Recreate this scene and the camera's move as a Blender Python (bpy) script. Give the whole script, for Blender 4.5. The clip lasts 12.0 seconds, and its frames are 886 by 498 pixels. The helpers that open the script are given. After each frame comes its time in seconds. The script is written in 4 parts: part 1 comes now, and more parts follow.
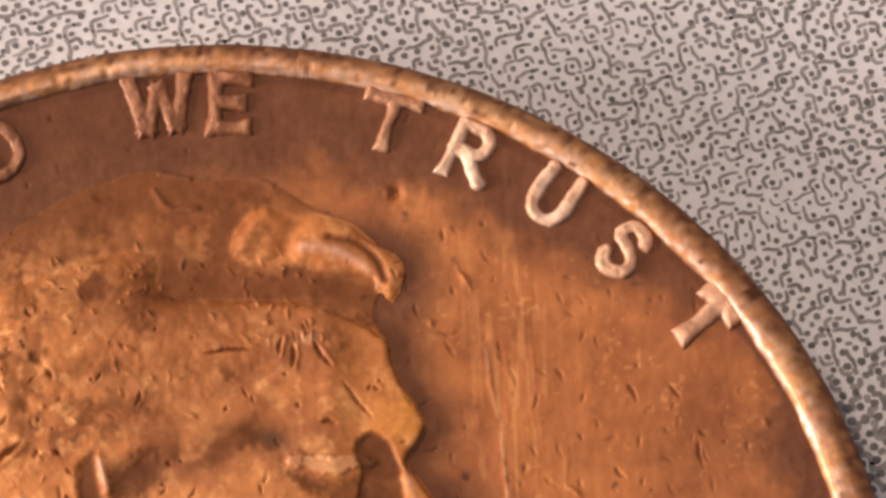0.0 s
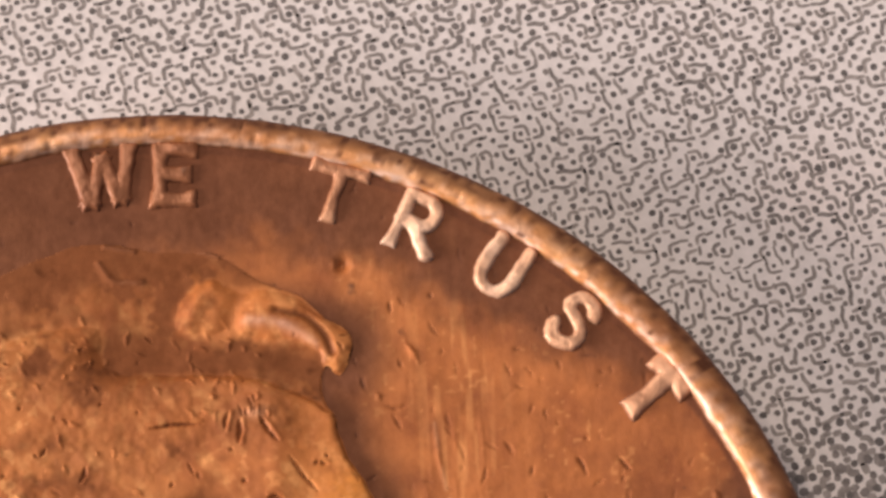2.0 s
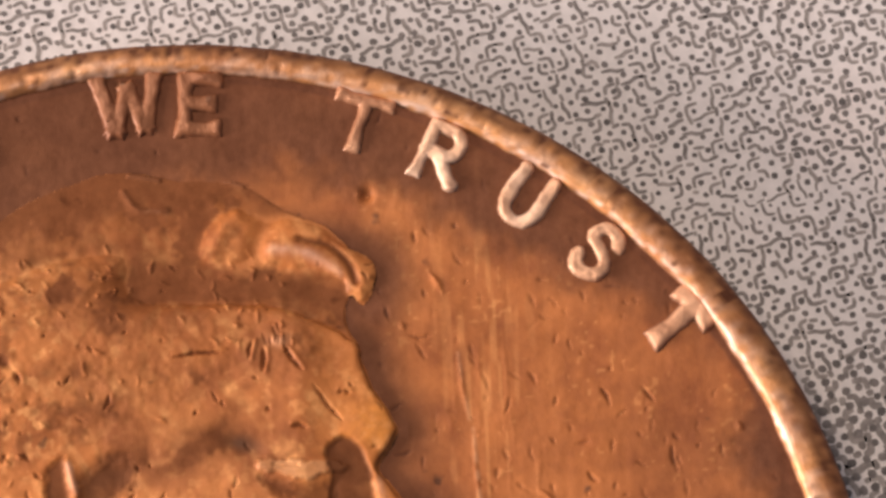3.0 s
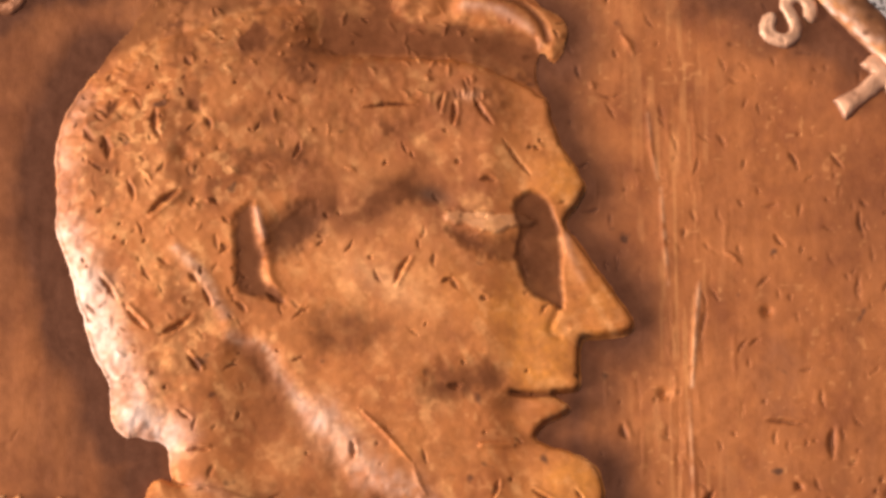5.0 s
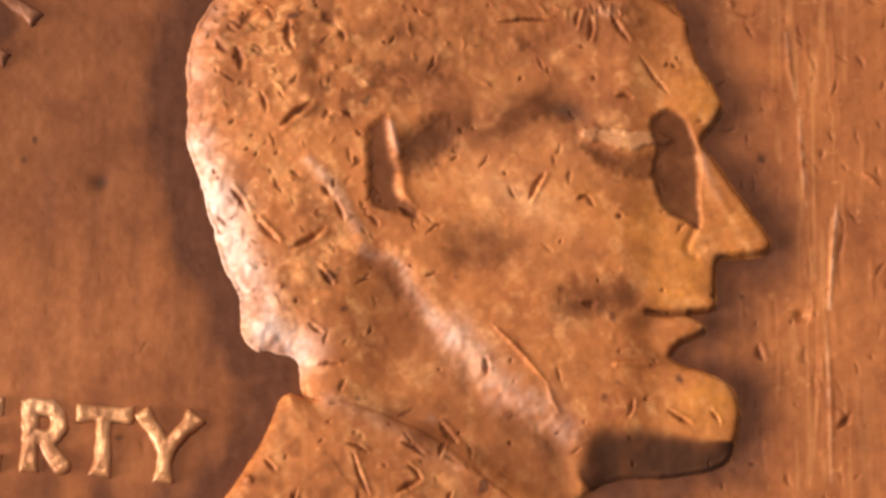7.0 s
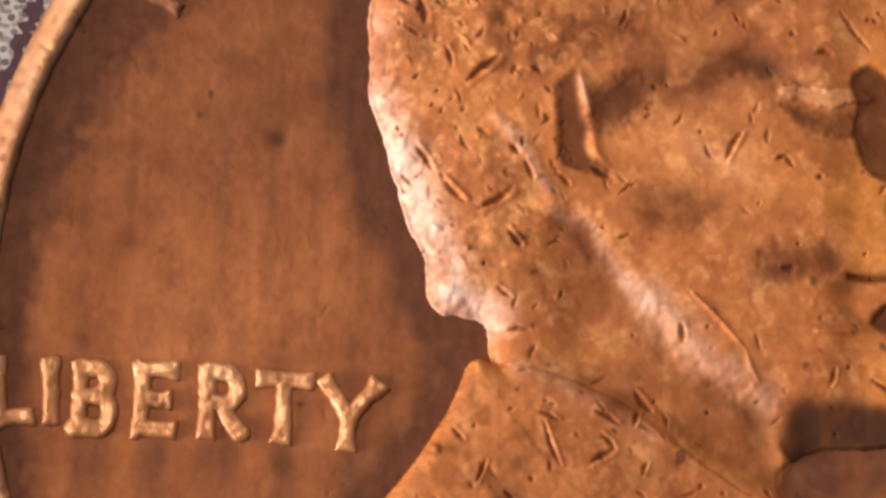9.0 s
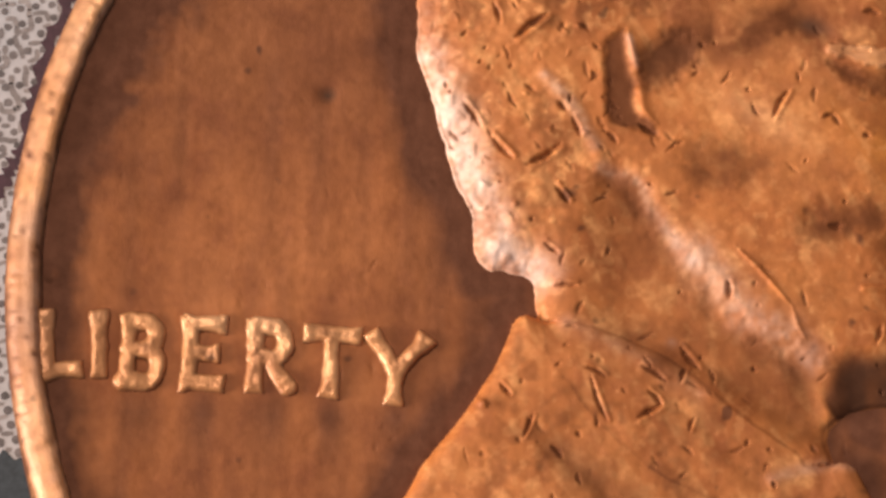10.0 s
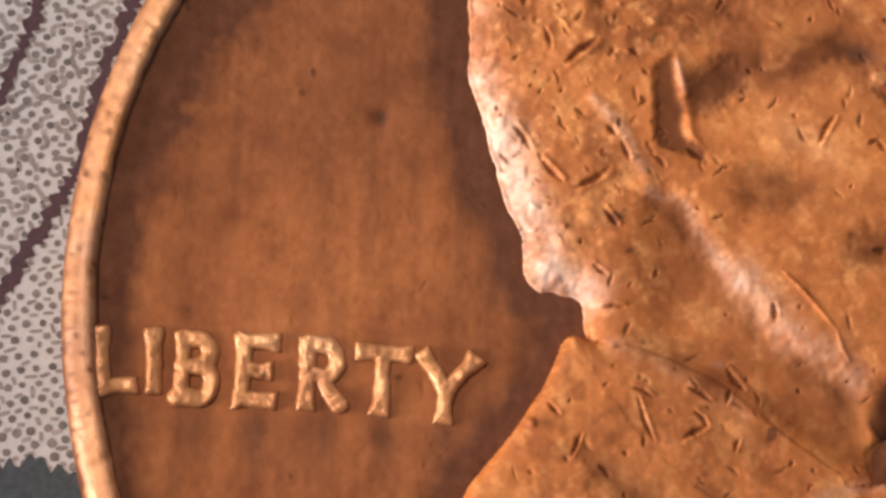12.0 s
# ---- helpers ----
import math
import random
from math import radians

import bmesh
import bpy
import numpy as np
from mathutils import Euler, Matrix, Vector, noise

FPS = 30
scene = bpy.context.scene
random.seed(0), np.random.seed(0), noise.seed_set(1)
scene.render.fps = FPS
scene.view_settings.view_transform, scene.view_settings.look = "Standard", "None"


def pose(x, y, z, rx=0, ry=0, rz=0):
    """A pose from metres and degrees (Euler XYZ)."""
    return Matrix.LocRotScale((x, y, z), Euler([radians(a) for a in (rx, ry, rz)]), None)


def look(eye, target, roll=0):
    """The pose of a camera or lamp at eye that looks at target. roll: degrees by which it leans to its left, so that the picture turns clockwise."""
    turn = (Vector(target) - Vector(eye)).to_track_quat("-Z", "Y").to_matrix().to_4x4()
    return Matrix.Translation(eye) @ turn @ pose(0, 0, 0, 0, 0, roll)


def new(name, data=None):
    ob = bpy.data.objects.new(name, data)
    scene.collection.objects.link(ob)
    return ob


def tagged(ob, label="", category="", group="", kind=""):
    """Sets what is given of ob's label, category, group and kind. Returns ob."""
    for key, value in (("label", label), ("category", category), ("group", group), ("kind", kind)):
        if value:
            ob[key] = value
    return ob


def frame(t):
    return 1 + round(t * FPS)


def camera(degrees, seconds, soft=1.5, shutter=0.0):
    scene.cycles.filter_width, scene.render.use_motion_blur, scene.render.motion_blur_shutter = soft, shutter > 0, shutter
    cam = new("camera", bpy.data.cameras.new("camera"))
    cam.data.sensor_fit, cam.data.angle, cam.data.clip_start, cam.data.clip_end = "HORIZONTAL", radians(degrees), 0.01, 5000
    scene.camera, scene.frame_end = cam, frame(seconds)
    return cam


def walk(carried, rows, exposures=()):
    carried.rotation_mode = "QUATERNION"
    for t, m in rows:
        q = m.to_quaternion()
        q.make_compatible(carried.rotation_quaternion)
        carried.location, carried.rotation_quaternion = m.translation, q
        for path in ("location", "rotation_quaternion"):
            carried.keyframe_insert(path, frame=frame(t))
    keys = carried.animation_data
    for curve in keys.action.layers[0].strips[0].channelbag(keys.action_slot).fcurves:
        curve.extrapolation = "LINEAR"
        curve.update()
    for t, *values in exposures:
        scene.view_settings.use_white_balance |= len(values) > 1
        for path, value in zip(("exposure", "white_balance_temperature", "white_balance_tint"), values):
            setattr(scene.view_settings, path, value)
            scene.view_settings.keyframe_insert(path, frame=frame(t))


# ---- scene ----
# A worn copper coin, 19 mm across, lying on a printed banknote. Lengths inside the builders are millimetres.
cam = camera(10.0, 12.0, soft=3.0)
PATH = [
    (0, pose(0.001646, -0.015470, 0.069224, 17.845, -0.764, -2.084)),
    (0.5, pose(0.001882, -0.015201, 0.069200, 17.873, -0.759, -2.208)),
    (1, pose(0.001845, -0.014963, 0.069252, 17.878, -0.788, -2.300)),
    (1.5, pose(0.001958, -0.014542, 0.069069, 17.856, -0.851, -2.390)),
    (2, pose(0.002133, -0.014261, 0.068922, 17.796, -0.894, -2.485)),
    (2.5, pose(0.001982, -0.014735, 0.068798, 17.729, -0.892, -2.362)),
    (3, pose(0.001886, -0.014945, 0.068760, 17.575, -0.893, -2.172)),
    (3.5, pose(0.001038, -0.016081, 0.068503, 17.389, -0.843, -1.678)),
    (3.7, pose(0.000562, -0.016325, 0.068731, 17.345, -0.852, -1.490)),
    (5.3, pose(-0.000670, -0.018558, 0.067560, 17.449, -1.389, -0.098)),
    (5.5, pose(-0.000754, -0.018879, 0.067401, 17.456, -1.427, 0.000)),
    (6, pose(-0.000858, -0.019025, 0.067205, 17.453, -1.479, 0.124)),
    (6.5, pose(-0.001339, -0.019089, 0.067025, 17.466, -1.528, 0.243)),
    (7, pose(-0.002435, -0.018939, 0.066627, 17.480, -1.613, 0.536)),
    (7.5, pose(-0.003560, -0.019501, 0.066349, 17.489, -1.680, 0.894)),
    (7.7, pose(-0.004010, -0.019352, 0.066122, 17.476, -1.698, 0.968)),
    (9.3, pose(-0.005100, -0.018496, 0.063666, 17.342, -1.799, 0.833)),
    (9.5, pose(-0.005272, -0.018803, 0.063663, 17.330, -1.818, 0.883)),
    (10, pose(-0.005529, -0.019104, 0.063842, 17.327, -1.850, 1.126)),
    (10.5, pose(-0.005706, -0.019279, 0.063966, 17.324, -1.847, 1.211)),
    (11, pose(-0.005883, -0.019754, 0.063718, 17.303, -1.895, 1.458)),
    (11.5, pose(-0.006015, -0.019779, 0.063913, 17.372, -1.898, 1.613)),
    (12, pose(-0.006067, -0.019350, 0.064771, 17.494, -1.880, 1.646)),
]
walk(cam, PATH, [(0, -0.05), (3.7, -0.05), (5.3, -0.05), (7.7, -0.11), (9.3, -0.20), (12, -0.20)])

MM = 0.001
FIELD, RIM_TOP, R_IN, R_OUT = 1.30, 1.50, 9.09, 9.53

# ---- light: a broad warm daylight from the upper side, a low window, and the room's sky ----
world = bpy.data.worlds.new("sky")
world.use_nodes = True
scene.world = world
wn = world.node_tree
sky = wn.nodes.new("ShaderNodeTexSky")
sky.sky_type = "NISHITA"
sky.sun_disc = False
sky.sun_elevation = radians(62)
sky.sun_rotation = radians(-50)
sky.altitude = 100
wn.links.new(sky.outputs[0], wn.nodes["Background"].inputs[0])
wn.nodes["Background"].inputs[1].default_value = 0.05

sun = new("sun", bpy.data.lights.new("sun", "SUN"))
sun.data.energy = 2.1
sun.data.angle = radians(24)
sun.data.color = (1.0, 0.83, 0.64)
sun.matrix_world = look((-0.36, 0.30, 0.88), (0, 0, 0))

window = new("window_light", bpy.data.lights.new("window_light", "AREA"))
window.data.shape = "RECTANGLE"
window.data.size, window.data.size_y = 0.5, 0.35
window.data.energy = 20.0
window.data.color = (1.0, 0.91, 0.84)
window.matrix_world = look((-0.97, -0.15, 0.22), (0, 0, 0))


# ---- materials ----
def nodes_of(name):
    m = bpy.data.materials.new(name)
    m.use_nodes = True
    nt = m.node_tree
    return m, nt, nt.nodes["Principled BSDF"]


def noise_tex(nt, coord, scale, detail=4.0, rough=0.55, stretch=(1, 1, 1)):
    mp = nt.nodes.new("ShaderNodeMapping")
    mp.inputs["Scale"].default_value = stretch
    n = nt.nodes.new("ShaderNodeTexNoise")
    n.inputs["Scale"].default_value = scale
    n.inputs["Detail"].default_value = detail
    n.inputs["Roughness"].default_value = rough
    nt.links.new(coord, mp.inputs[0])
    nt.links.new(mp.outputs[0], n.inputs["Vector"])
    return n.outputs["Fac"]


def ramp(nt, fac, stops):
    r = nt.nodes.new("ShaderNodeValToRGB")
    while len(r.color_ramp.elements) < len(stops):
        r.color_ramp.elements.new(0.5)
    for e, (p, c) in zip(r.color_ramp.elements, stops):
        e.position, e.color = p, (*c, 1)
    nt.links.new(fac, r.inputs[0])
    return r.outputs[0]


def mixed(nt, fac, a, b, how="MIX"):
    m = nt.nodes.new("ShaderNodeMix")
    m.data_type, m.blend_type = "RGBA", how
    for key, v in ((0, fac), (6, a), (7, b)):
        if hasattr(v, "links"):
            nt.links.new(v, m.inputs[key])
        else:
            m.inputs[key].default_value = v if key == 0 else (*v, 1)
    return m.outputs[2]


def copper(name, tones, toned, cover, rough, bump, metal=0.12, stains=(), worn=False, gloss=0.4, skin_or_shade=(0.150, 0.055, 0.029)):
    """Old copper: tones from rubbed to brown, blotches of a darker oxide, vertical flow lines and fine grain.
    stains: places of grey-brown dirt and their size; worn: the mesh tells where rubbing has taken the old coating off
    and where shade or sheen is painted in; skin colours coating and shade alike."""
    m, nt, b = nodes_of(name)
    co = nt.nodes.new("ShaderNodeTexCoord").outputs["Object"]
    big = noise_tex(nt, co, 420, 5, 0.6)
    flow = noise_tex(nt, co, 1100, 5, 0.65, (1, 0.07, 1))
    fine = noise_tex(nt, co, 6000, 3, 0.6)
    blot = noise_tex(nt, co, 300, 6, 0.62, (1, 0.8, 1))
    mott = noise_tex(nt, co, 1500, 5, 0.68, (1, 0.8, 1))
    base = ramp(nt, big, [(0.32, tones[0]), (0.52, tones[1]), (0.70, tones[2])])
    base = mixed(nt, 0.75, base, ramp(nt, mott, [(0.34, (0.72, 0.62, 0.58)), (0.50, (1.0, 1.0, 1.0)), (0.66, (1.16, 1.22, 1.30))]), "MULTIPLY")
    streak = ramp(nt, flow, [(0.35, (0.78, 0.74, 0.72)), (0.65, (1.10, 1.12, 1.14))])
    base = mixed(nt, 0.3, base, streak, "MULTIPLY")
    grain = ramp(nt, noise_tex(nt, co, 3400, 5, 0.7), [(0.33, (0.70, 0.66, 0.62)), (0.67, (1.22, 1.24, 1.26))])
    base = mixed(nt, 0.35, base, grain, "MULTIPLY")
    mask = ramp(nt, blot, [(cover, (0, 0, 0)), (cover + 0.16, (0.85, 0.85, 0.85))])
    base = mixed(nt, mask, base, toned)
    if worn:
        rub = nt.nodes.new("ShaderNodeAttribute")
        rub.attribute_name = "rubbed"
        # the palest tint holds painted window sheen as well as rubbed metal
        for wear_or_light, tint in (("golden", (0.80, 0.285, 0.045)), ("polished", (0.88, 0.375, 0.125)), ("bare_or_sheen", (0.88, 0.61, 0.49))):
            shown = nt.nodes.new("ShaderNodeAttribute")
            shown.attribute_name = wear_or_light
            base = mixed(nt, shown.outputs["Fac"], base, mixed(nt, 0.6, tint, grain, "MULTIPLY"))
        grime_shade = nt.nodes.new("ShaderNodeAttribute")
        grime_shade.attribute_name = "grime_shade"
        base = mixed(nt, rub.outputs["Fac"], mixed(nt, 0.7, skin_or_shade, grain, "MULTIPLY"), base)
        base = mixed(nt, grime_shade.outputs["Fac"], base, (0.075, 0.032, 0.018))
    flat = nt.nodes.new("ShaderNodeVectorMath")
    flat.operation = "MULTIPLY"
    nt.links.new(co, flat.inputs[0])
    flat.inputs[1].default_value = (1, 1, 0)
    for sx, sy, size in stains:
        gap = nt.nodes.new("ShaderNodeVectorMath")
        gap.operation = "DISTANCE"
        nt.links.new(flat.outputs[0], gap.inputs[0])
        gap.inputs[1].default_value = (sx * MM, sy * MM, 0)
        wob = nt.nodes.new("ShaderNodeMath")
        wob.operation = "MULTIPLY_ADD"
        nt.links.new(noise_tex(nt, co, 1500, 4, 0.6), wob.inputs[0])
        wob.inputs[1].default_value = 1.6 * size * MM
        nt.links.new(gap.outputs["Value"], wob.inputs[2])
        span = nt.nodes.new("ShaderNodeMapRange")
        nt.links.new(wob.outputs[0], span.inputs[0])
        span.inputs[1].default_value, span.inputs[2].default_value = 0.9 * size * MM, 1.9 * size * MM
        span.inputs[3].default_value, span.inputs[4].default_value = 0.88, 0.0
        base = mixed(nt, span.outputs[0], base, (0.060, 0.026, 0.013))
    speck = ramp(nt, noise_tex(nt, co, 2400, 2, 0.5), [(0.70, (0, 0, 0)), (0.77, (0.8, 0.8, 0.8))])
    base = mixed(nt, speck, base, tuple(0.3 * v for v in toned))
    nt.links.new(base, b.inputs["Base Color"])
    b.inputs["Metallic"].default_value = metal
    b.inputs["Specular IOR Level"].default_value = gloss
    if worn:
        dull = nt.nodes.new("ShaderNodeMapRange")
        nt.links.new(rub.outputs["Fac"], dull.inputs[0])
        dull.inputs[3].default_value, dull.inputs[4].default_value = 0.08, gloss
        nt.links.new(dull.outputs[0], b.inputs["Specular IOR Level"])
    rr = ramp(nt, big, [(0.3, (rough + 0.08,) * 3), (0.7, (rough - 0.06,) * 3)])
    nt.links.new(rr, b.inputs["Roughness"])
    bp = nt.nodes.new("ShaderNodeBump")
    bp.inputs["Strength"].default_value = bump
    bp.inputs["Distance"].default_value = 0.00003
    mid = noise_tex(nt, co, 2600, 5, 0.7)
    both = nt.nodes.new("ShaderNodeMath")
    both.operation = "MULTIPLY_ADD"
    nt.links.new(fine, both.inputs[0])
    both.inputs[1].default_value = 0.9
    nt.links.new(mid, both.inputs[2])
    nt.links.new(both.outputs[0], bp.inputs["Height"])
    nt.links.new(bp.outputs[0], b.inputs["Normal"])
    return m


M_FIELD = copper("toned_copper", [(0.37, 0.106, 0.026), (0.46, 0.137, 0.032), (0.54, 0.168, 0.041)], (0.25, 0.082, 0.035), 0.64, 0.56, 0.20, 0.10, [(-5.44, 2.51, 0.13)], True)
M_RELIEF = copper("rubbed_copper", [(0.47, 0.136, 0.031), (0.58, 0.180, 0.041), (0.67, 0.232, 0.059)], (0.36, 0.100, 0.029), 0.56, 0.55, 0.16, 0.10, (), True, 0.40, (0.195, 0.062, 0.023))
M_RIM = copper("rim_copper", [(0.56, 0.205, 0.060), (0.66, 0.27, 0.090), (0.78, 0.38, 0.16)], (0.27, 0.09, 0.032), 0.54, 0.46, 0.45, 0.2, (), True, 0.7)
M_LETTER = copper("bright_copper", [(0.57, 0.208, 0.066), (0.68, 0.285, 0.104), (0.81, 0.405, 0.185)], (0.46, 0.17, 0.07), 0.62, 0.36, 0.5, 0.25, (), True, 0.7)


# light falling on the palest letters is put into their copper colour
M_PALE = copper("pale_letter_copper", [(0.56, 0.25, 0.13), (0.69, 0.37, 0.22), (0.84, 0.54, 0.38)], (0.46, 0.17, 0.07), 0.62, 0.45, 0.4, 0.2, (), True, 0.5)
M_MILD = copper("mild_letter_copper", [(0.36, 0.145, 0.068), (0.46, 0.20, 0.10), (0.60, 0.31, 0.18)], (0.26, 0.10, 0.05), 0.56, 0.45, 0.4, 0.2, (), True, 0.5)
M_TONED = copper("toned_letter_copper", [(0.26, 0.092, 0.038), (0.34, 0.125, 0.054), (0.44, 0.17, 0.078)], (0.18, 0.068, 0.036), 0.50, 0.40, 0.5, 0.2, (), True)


def paper_material():
    m, nt, b = nodes_of("note_paper")
    co = nt.nodes.new("ShaderNodeTexCoord").outputs["Object"]
    tint = ramp(nt, noise_tex(nt, co, 190, 3), [(0.36, (0.72, 0.635, 0.615)), (0.52, (0.745, 0.66, 0.65)), (0.66, (0.775, 0.665, 0.645))])
    # the paper is greyer and darker to one side
    across = nt.nodes.new("ShaderNodeSeparateXYZ")
    nt.links.new(co, across.inputs[0])
    side = nt.nodes.new("ShaderNodeMapRange")
    nt.links.new(across.outputs[0], side.inputs[0])
    side.inputs[1].default_value, side.inputs[2].default_value = -0.0085, -0.0065
    side.inputs[3].default_value, side.inputs[4].default_value = 1.0, 0.0
    tint = mixed(nt, side.outputs[0], tint, mixed(nt, 1.0, tint, (0.71, 0.75, 0.77), "MULTIPLY"))
    fibre = ramp(nt, noise_tex(nt, co, 5200, 4, 0.65), [(0.3, (0.86, 0.86, 0.86)), (0.7, (1.06, 1.06, 1.06))])
    nt.links.new(mixed(nt, 0.8, tint, fibre, "MULTIPLY"), b.inputs["Base Color"])
    b.inputs["Roughness"].default_value = 0.85
    bp = nt.nodes.new("ShaderNodeBump")
    bp.inputs["Strength"].default_value = 0.4
    bp.inputs["Distance"].default_value = 0.00002
    nt.links.new(noise_tex(nt, co, 4200, 4), bp.inputs["Height"])
    nt.links.new(bp.outputs[0], b.inputs["Normal"])
    return m


def ink_material(name, dark, light):
    m, nt, b = nodes_of(name)
    co = nt.nodes.new("ShaderNodeTexCoord").outputs["Object"]
    geo = nt.nodes.new("ShaderNodeNewGeometry")
    a = ramp(nt, geo.outputs["Random Per Island"], [(0.0, dark), (1.0, light)])
    g = ramp(nt, noise_tex(nt, co, 9000, 3), [(0.35, (0.75, 0.75, 0.75)), (0.7, (1.35, 1.35, 1.35))])
    nt.links.new(mixed(nt, 0.8, a, g, "MULTIPLY"), b.inputs["Base Color"])
    b.inputs["Roughness"].default_value = 0.8
    return m


def table_material():
    m, nt, b = nodes_of("table_wood")
    co = nt.nodes.new("ShaderNodeTexCoord").outputs["Object"]
    c = ramp(nt, noise_tex(nt, co, 30, 5, 0.6, (1, 8, 1)), [(0.3, (0.10, 0.055, 0.03)), (0.7, (0.20, 0.115, 0.06))])
    nt.links.new(c, b.inputs["Base Color"])
    b.inputs["Roughness"].default_value = 0.5
    return m


# ---- helpers for building ----
def part(name, data, material, parent=None, label=""):
    me = data
    if isinstance(data, bmesh.types.BMesh):
        me = bpy.data.meshes.new(name)
        data.to_mesh(me)
        data.free()
    me.materials.append(material)
    me.polygons.foreach_set("use_smooth", [True] * len(me.polygons))
    ob = new(name, me)
    ob.parent = parent
    return tagged(ob, label)


def mesh_of(name, verts, faces):
    """A mesh from arrays of corners in millimetres and of four-sided faces."""
    me = bpy.data.meshes.new(name)
    verts, faces = np.asarray(verts, np.float32) * MM, np.asarray(faces, np.int32)
    me.vertices.add(len(verts))
    me.vertices.foreach_set("co", verts.ravel())
    me.loops.add(faces.size)
    me.loops.foreach_set("vertex_index", faces.ravel())
    me.polygons.add(len(faces))
    me.polygons.foreach_set("loop_start", np.arange(len(faces), dtype=np.int32) * faces.shape[1])
    me.update(calc_edges=True)
    me.validate()
    return me


def sheet(name, x, y, z, keep, rubbed=None, **wear_or_light):
    """The part of a height grid whose cells are kept."""
    ny, nx = z.shape
    idx = np.arange(nx * ny).reshape(ny, nx)
    ok = keep[:-1, :-1] & keep[1:, :-1] & keep[:-1, 1:] & keep[1:, 1:]
    f = np.stack([idx[:-1, :-1], idx[:-1, 1:], idx[1:, 1:], idx[1:, :-1]], -1)[ok]
    used, f = np.unique(f, return_inverse=True)
    v = np.stack([x.ravel(), y.ravel(), z.ravel()], -1)[used]
    me = mesh_of(name, v, f.reshape(-1, 4))
    if rubbed is not None:
        wear_or_light["rubbed"] = rubbed
    for kind, amount in wear_or_light.items():
        me.attributes.new(kind, "FLOAT", "POINT").data.foreach_set("value", amount.ravel()[used].astype(np.float32))
    return me


def value_noise(x, y, size, seed):
    """Smooth noise from -1 to 1 with lumps of the given size."""
    table = np.random.RandomState(seed).uniform(-1, 1, (64, 64))
    u, v = x / size + 31.7 + seed, y / size + 17.3 + 2 * seed
    i, j = np.floor(u).astype(int), np.floor(v).astype(int)
    a, b = u - i, v - j
    a, b = a * a * (3 - 2 * a), b * b * (3 - 2 * b)
    at = lambda p, q: table[(j + q) % 64, (i + p) % 64]
    return (at(0, 0) * (1 - a) + at(1, 0) * a) * (1 - b) + (at(0, 1) * (1 - a) + at(1, 1) * a) * b


def smooth(t):
    t = np.clip(t, 0, 1)
    return t * t * (3 - 2 * t)


def rounded(points, closed=True, steps=4):
    """A smooth line through the given points."""
    p = np.array(points, float)
    n = len(p)
    out = []
    for k in range(n if closed else n - 1):
        a, b, c, d = (p[i % n] if closed else p[min(max(i, 0), n - 1)] for i in (k - 1, k, k + 1, k + 2))
        for s in range(steps):
            t = s / steps
            out.append(0.5 * (2 * b + (c - a) * t + (2 * a - 5 * b + 4 * c - d) * t * t + (3 * b - a - 3 * c + d) * t ** 3))
    if not closed:
        out.append(p[-1])
    return np.array(out)


def line_distance(x, y, line, closed=False):
    """The distance to a line, and how far along it the nearest place lies (0 to 1)."""
    best, along = np.full(x.shape, 1e9), np.zeros(x.shape)
    ends = list(zip(line, line[1:])) + ([(line[-1], line[0])] if closed else [])
    for k, ((ax, ay), (bx, by)) in enumerate(ends):
        dx, dy = bx - ax, by - ay
        t = np.clip(((x - ax) * dx + (y - ay) * dy) / (dx * dx + dy * dy + 1e-12), 0, 1)
        d = np.hypot(x - ax - t * dx, y - ay - t * dy)
        near = d < best
        best, along = np.where(near, d, best), np.where(near, (k + t) / len(ends), along)
    return best, along


def inside_distance(x, y, outline):
    """Positive inside the outline, negative outside."""
    d, _ = line_distance(x, y, outline, True)
    odd = np.zeros(x.shape, bool)
    for (ax, ay), (bx, by) in zip(outline, np.roll(outline, -1, 0)):
        if ay != by:
            odd ^= ((ay > y) != (by > y)) & (x < (bx - ax) * (y - ay) / (by - ay) + ax)
    return np.where(odd, d, -d)


def window_of(x, y, cx, cy, reach):
    """Slices of the grid around a place."""
    xs, ys = x[0], y[:, 0]
    a, b = np.searchsorted(xs, [cx - reach, cx + reach])
    c, d = np.searchsorted(ys, [cy - reach, cy + reach])
    return slice(c, d), slice(a, b)


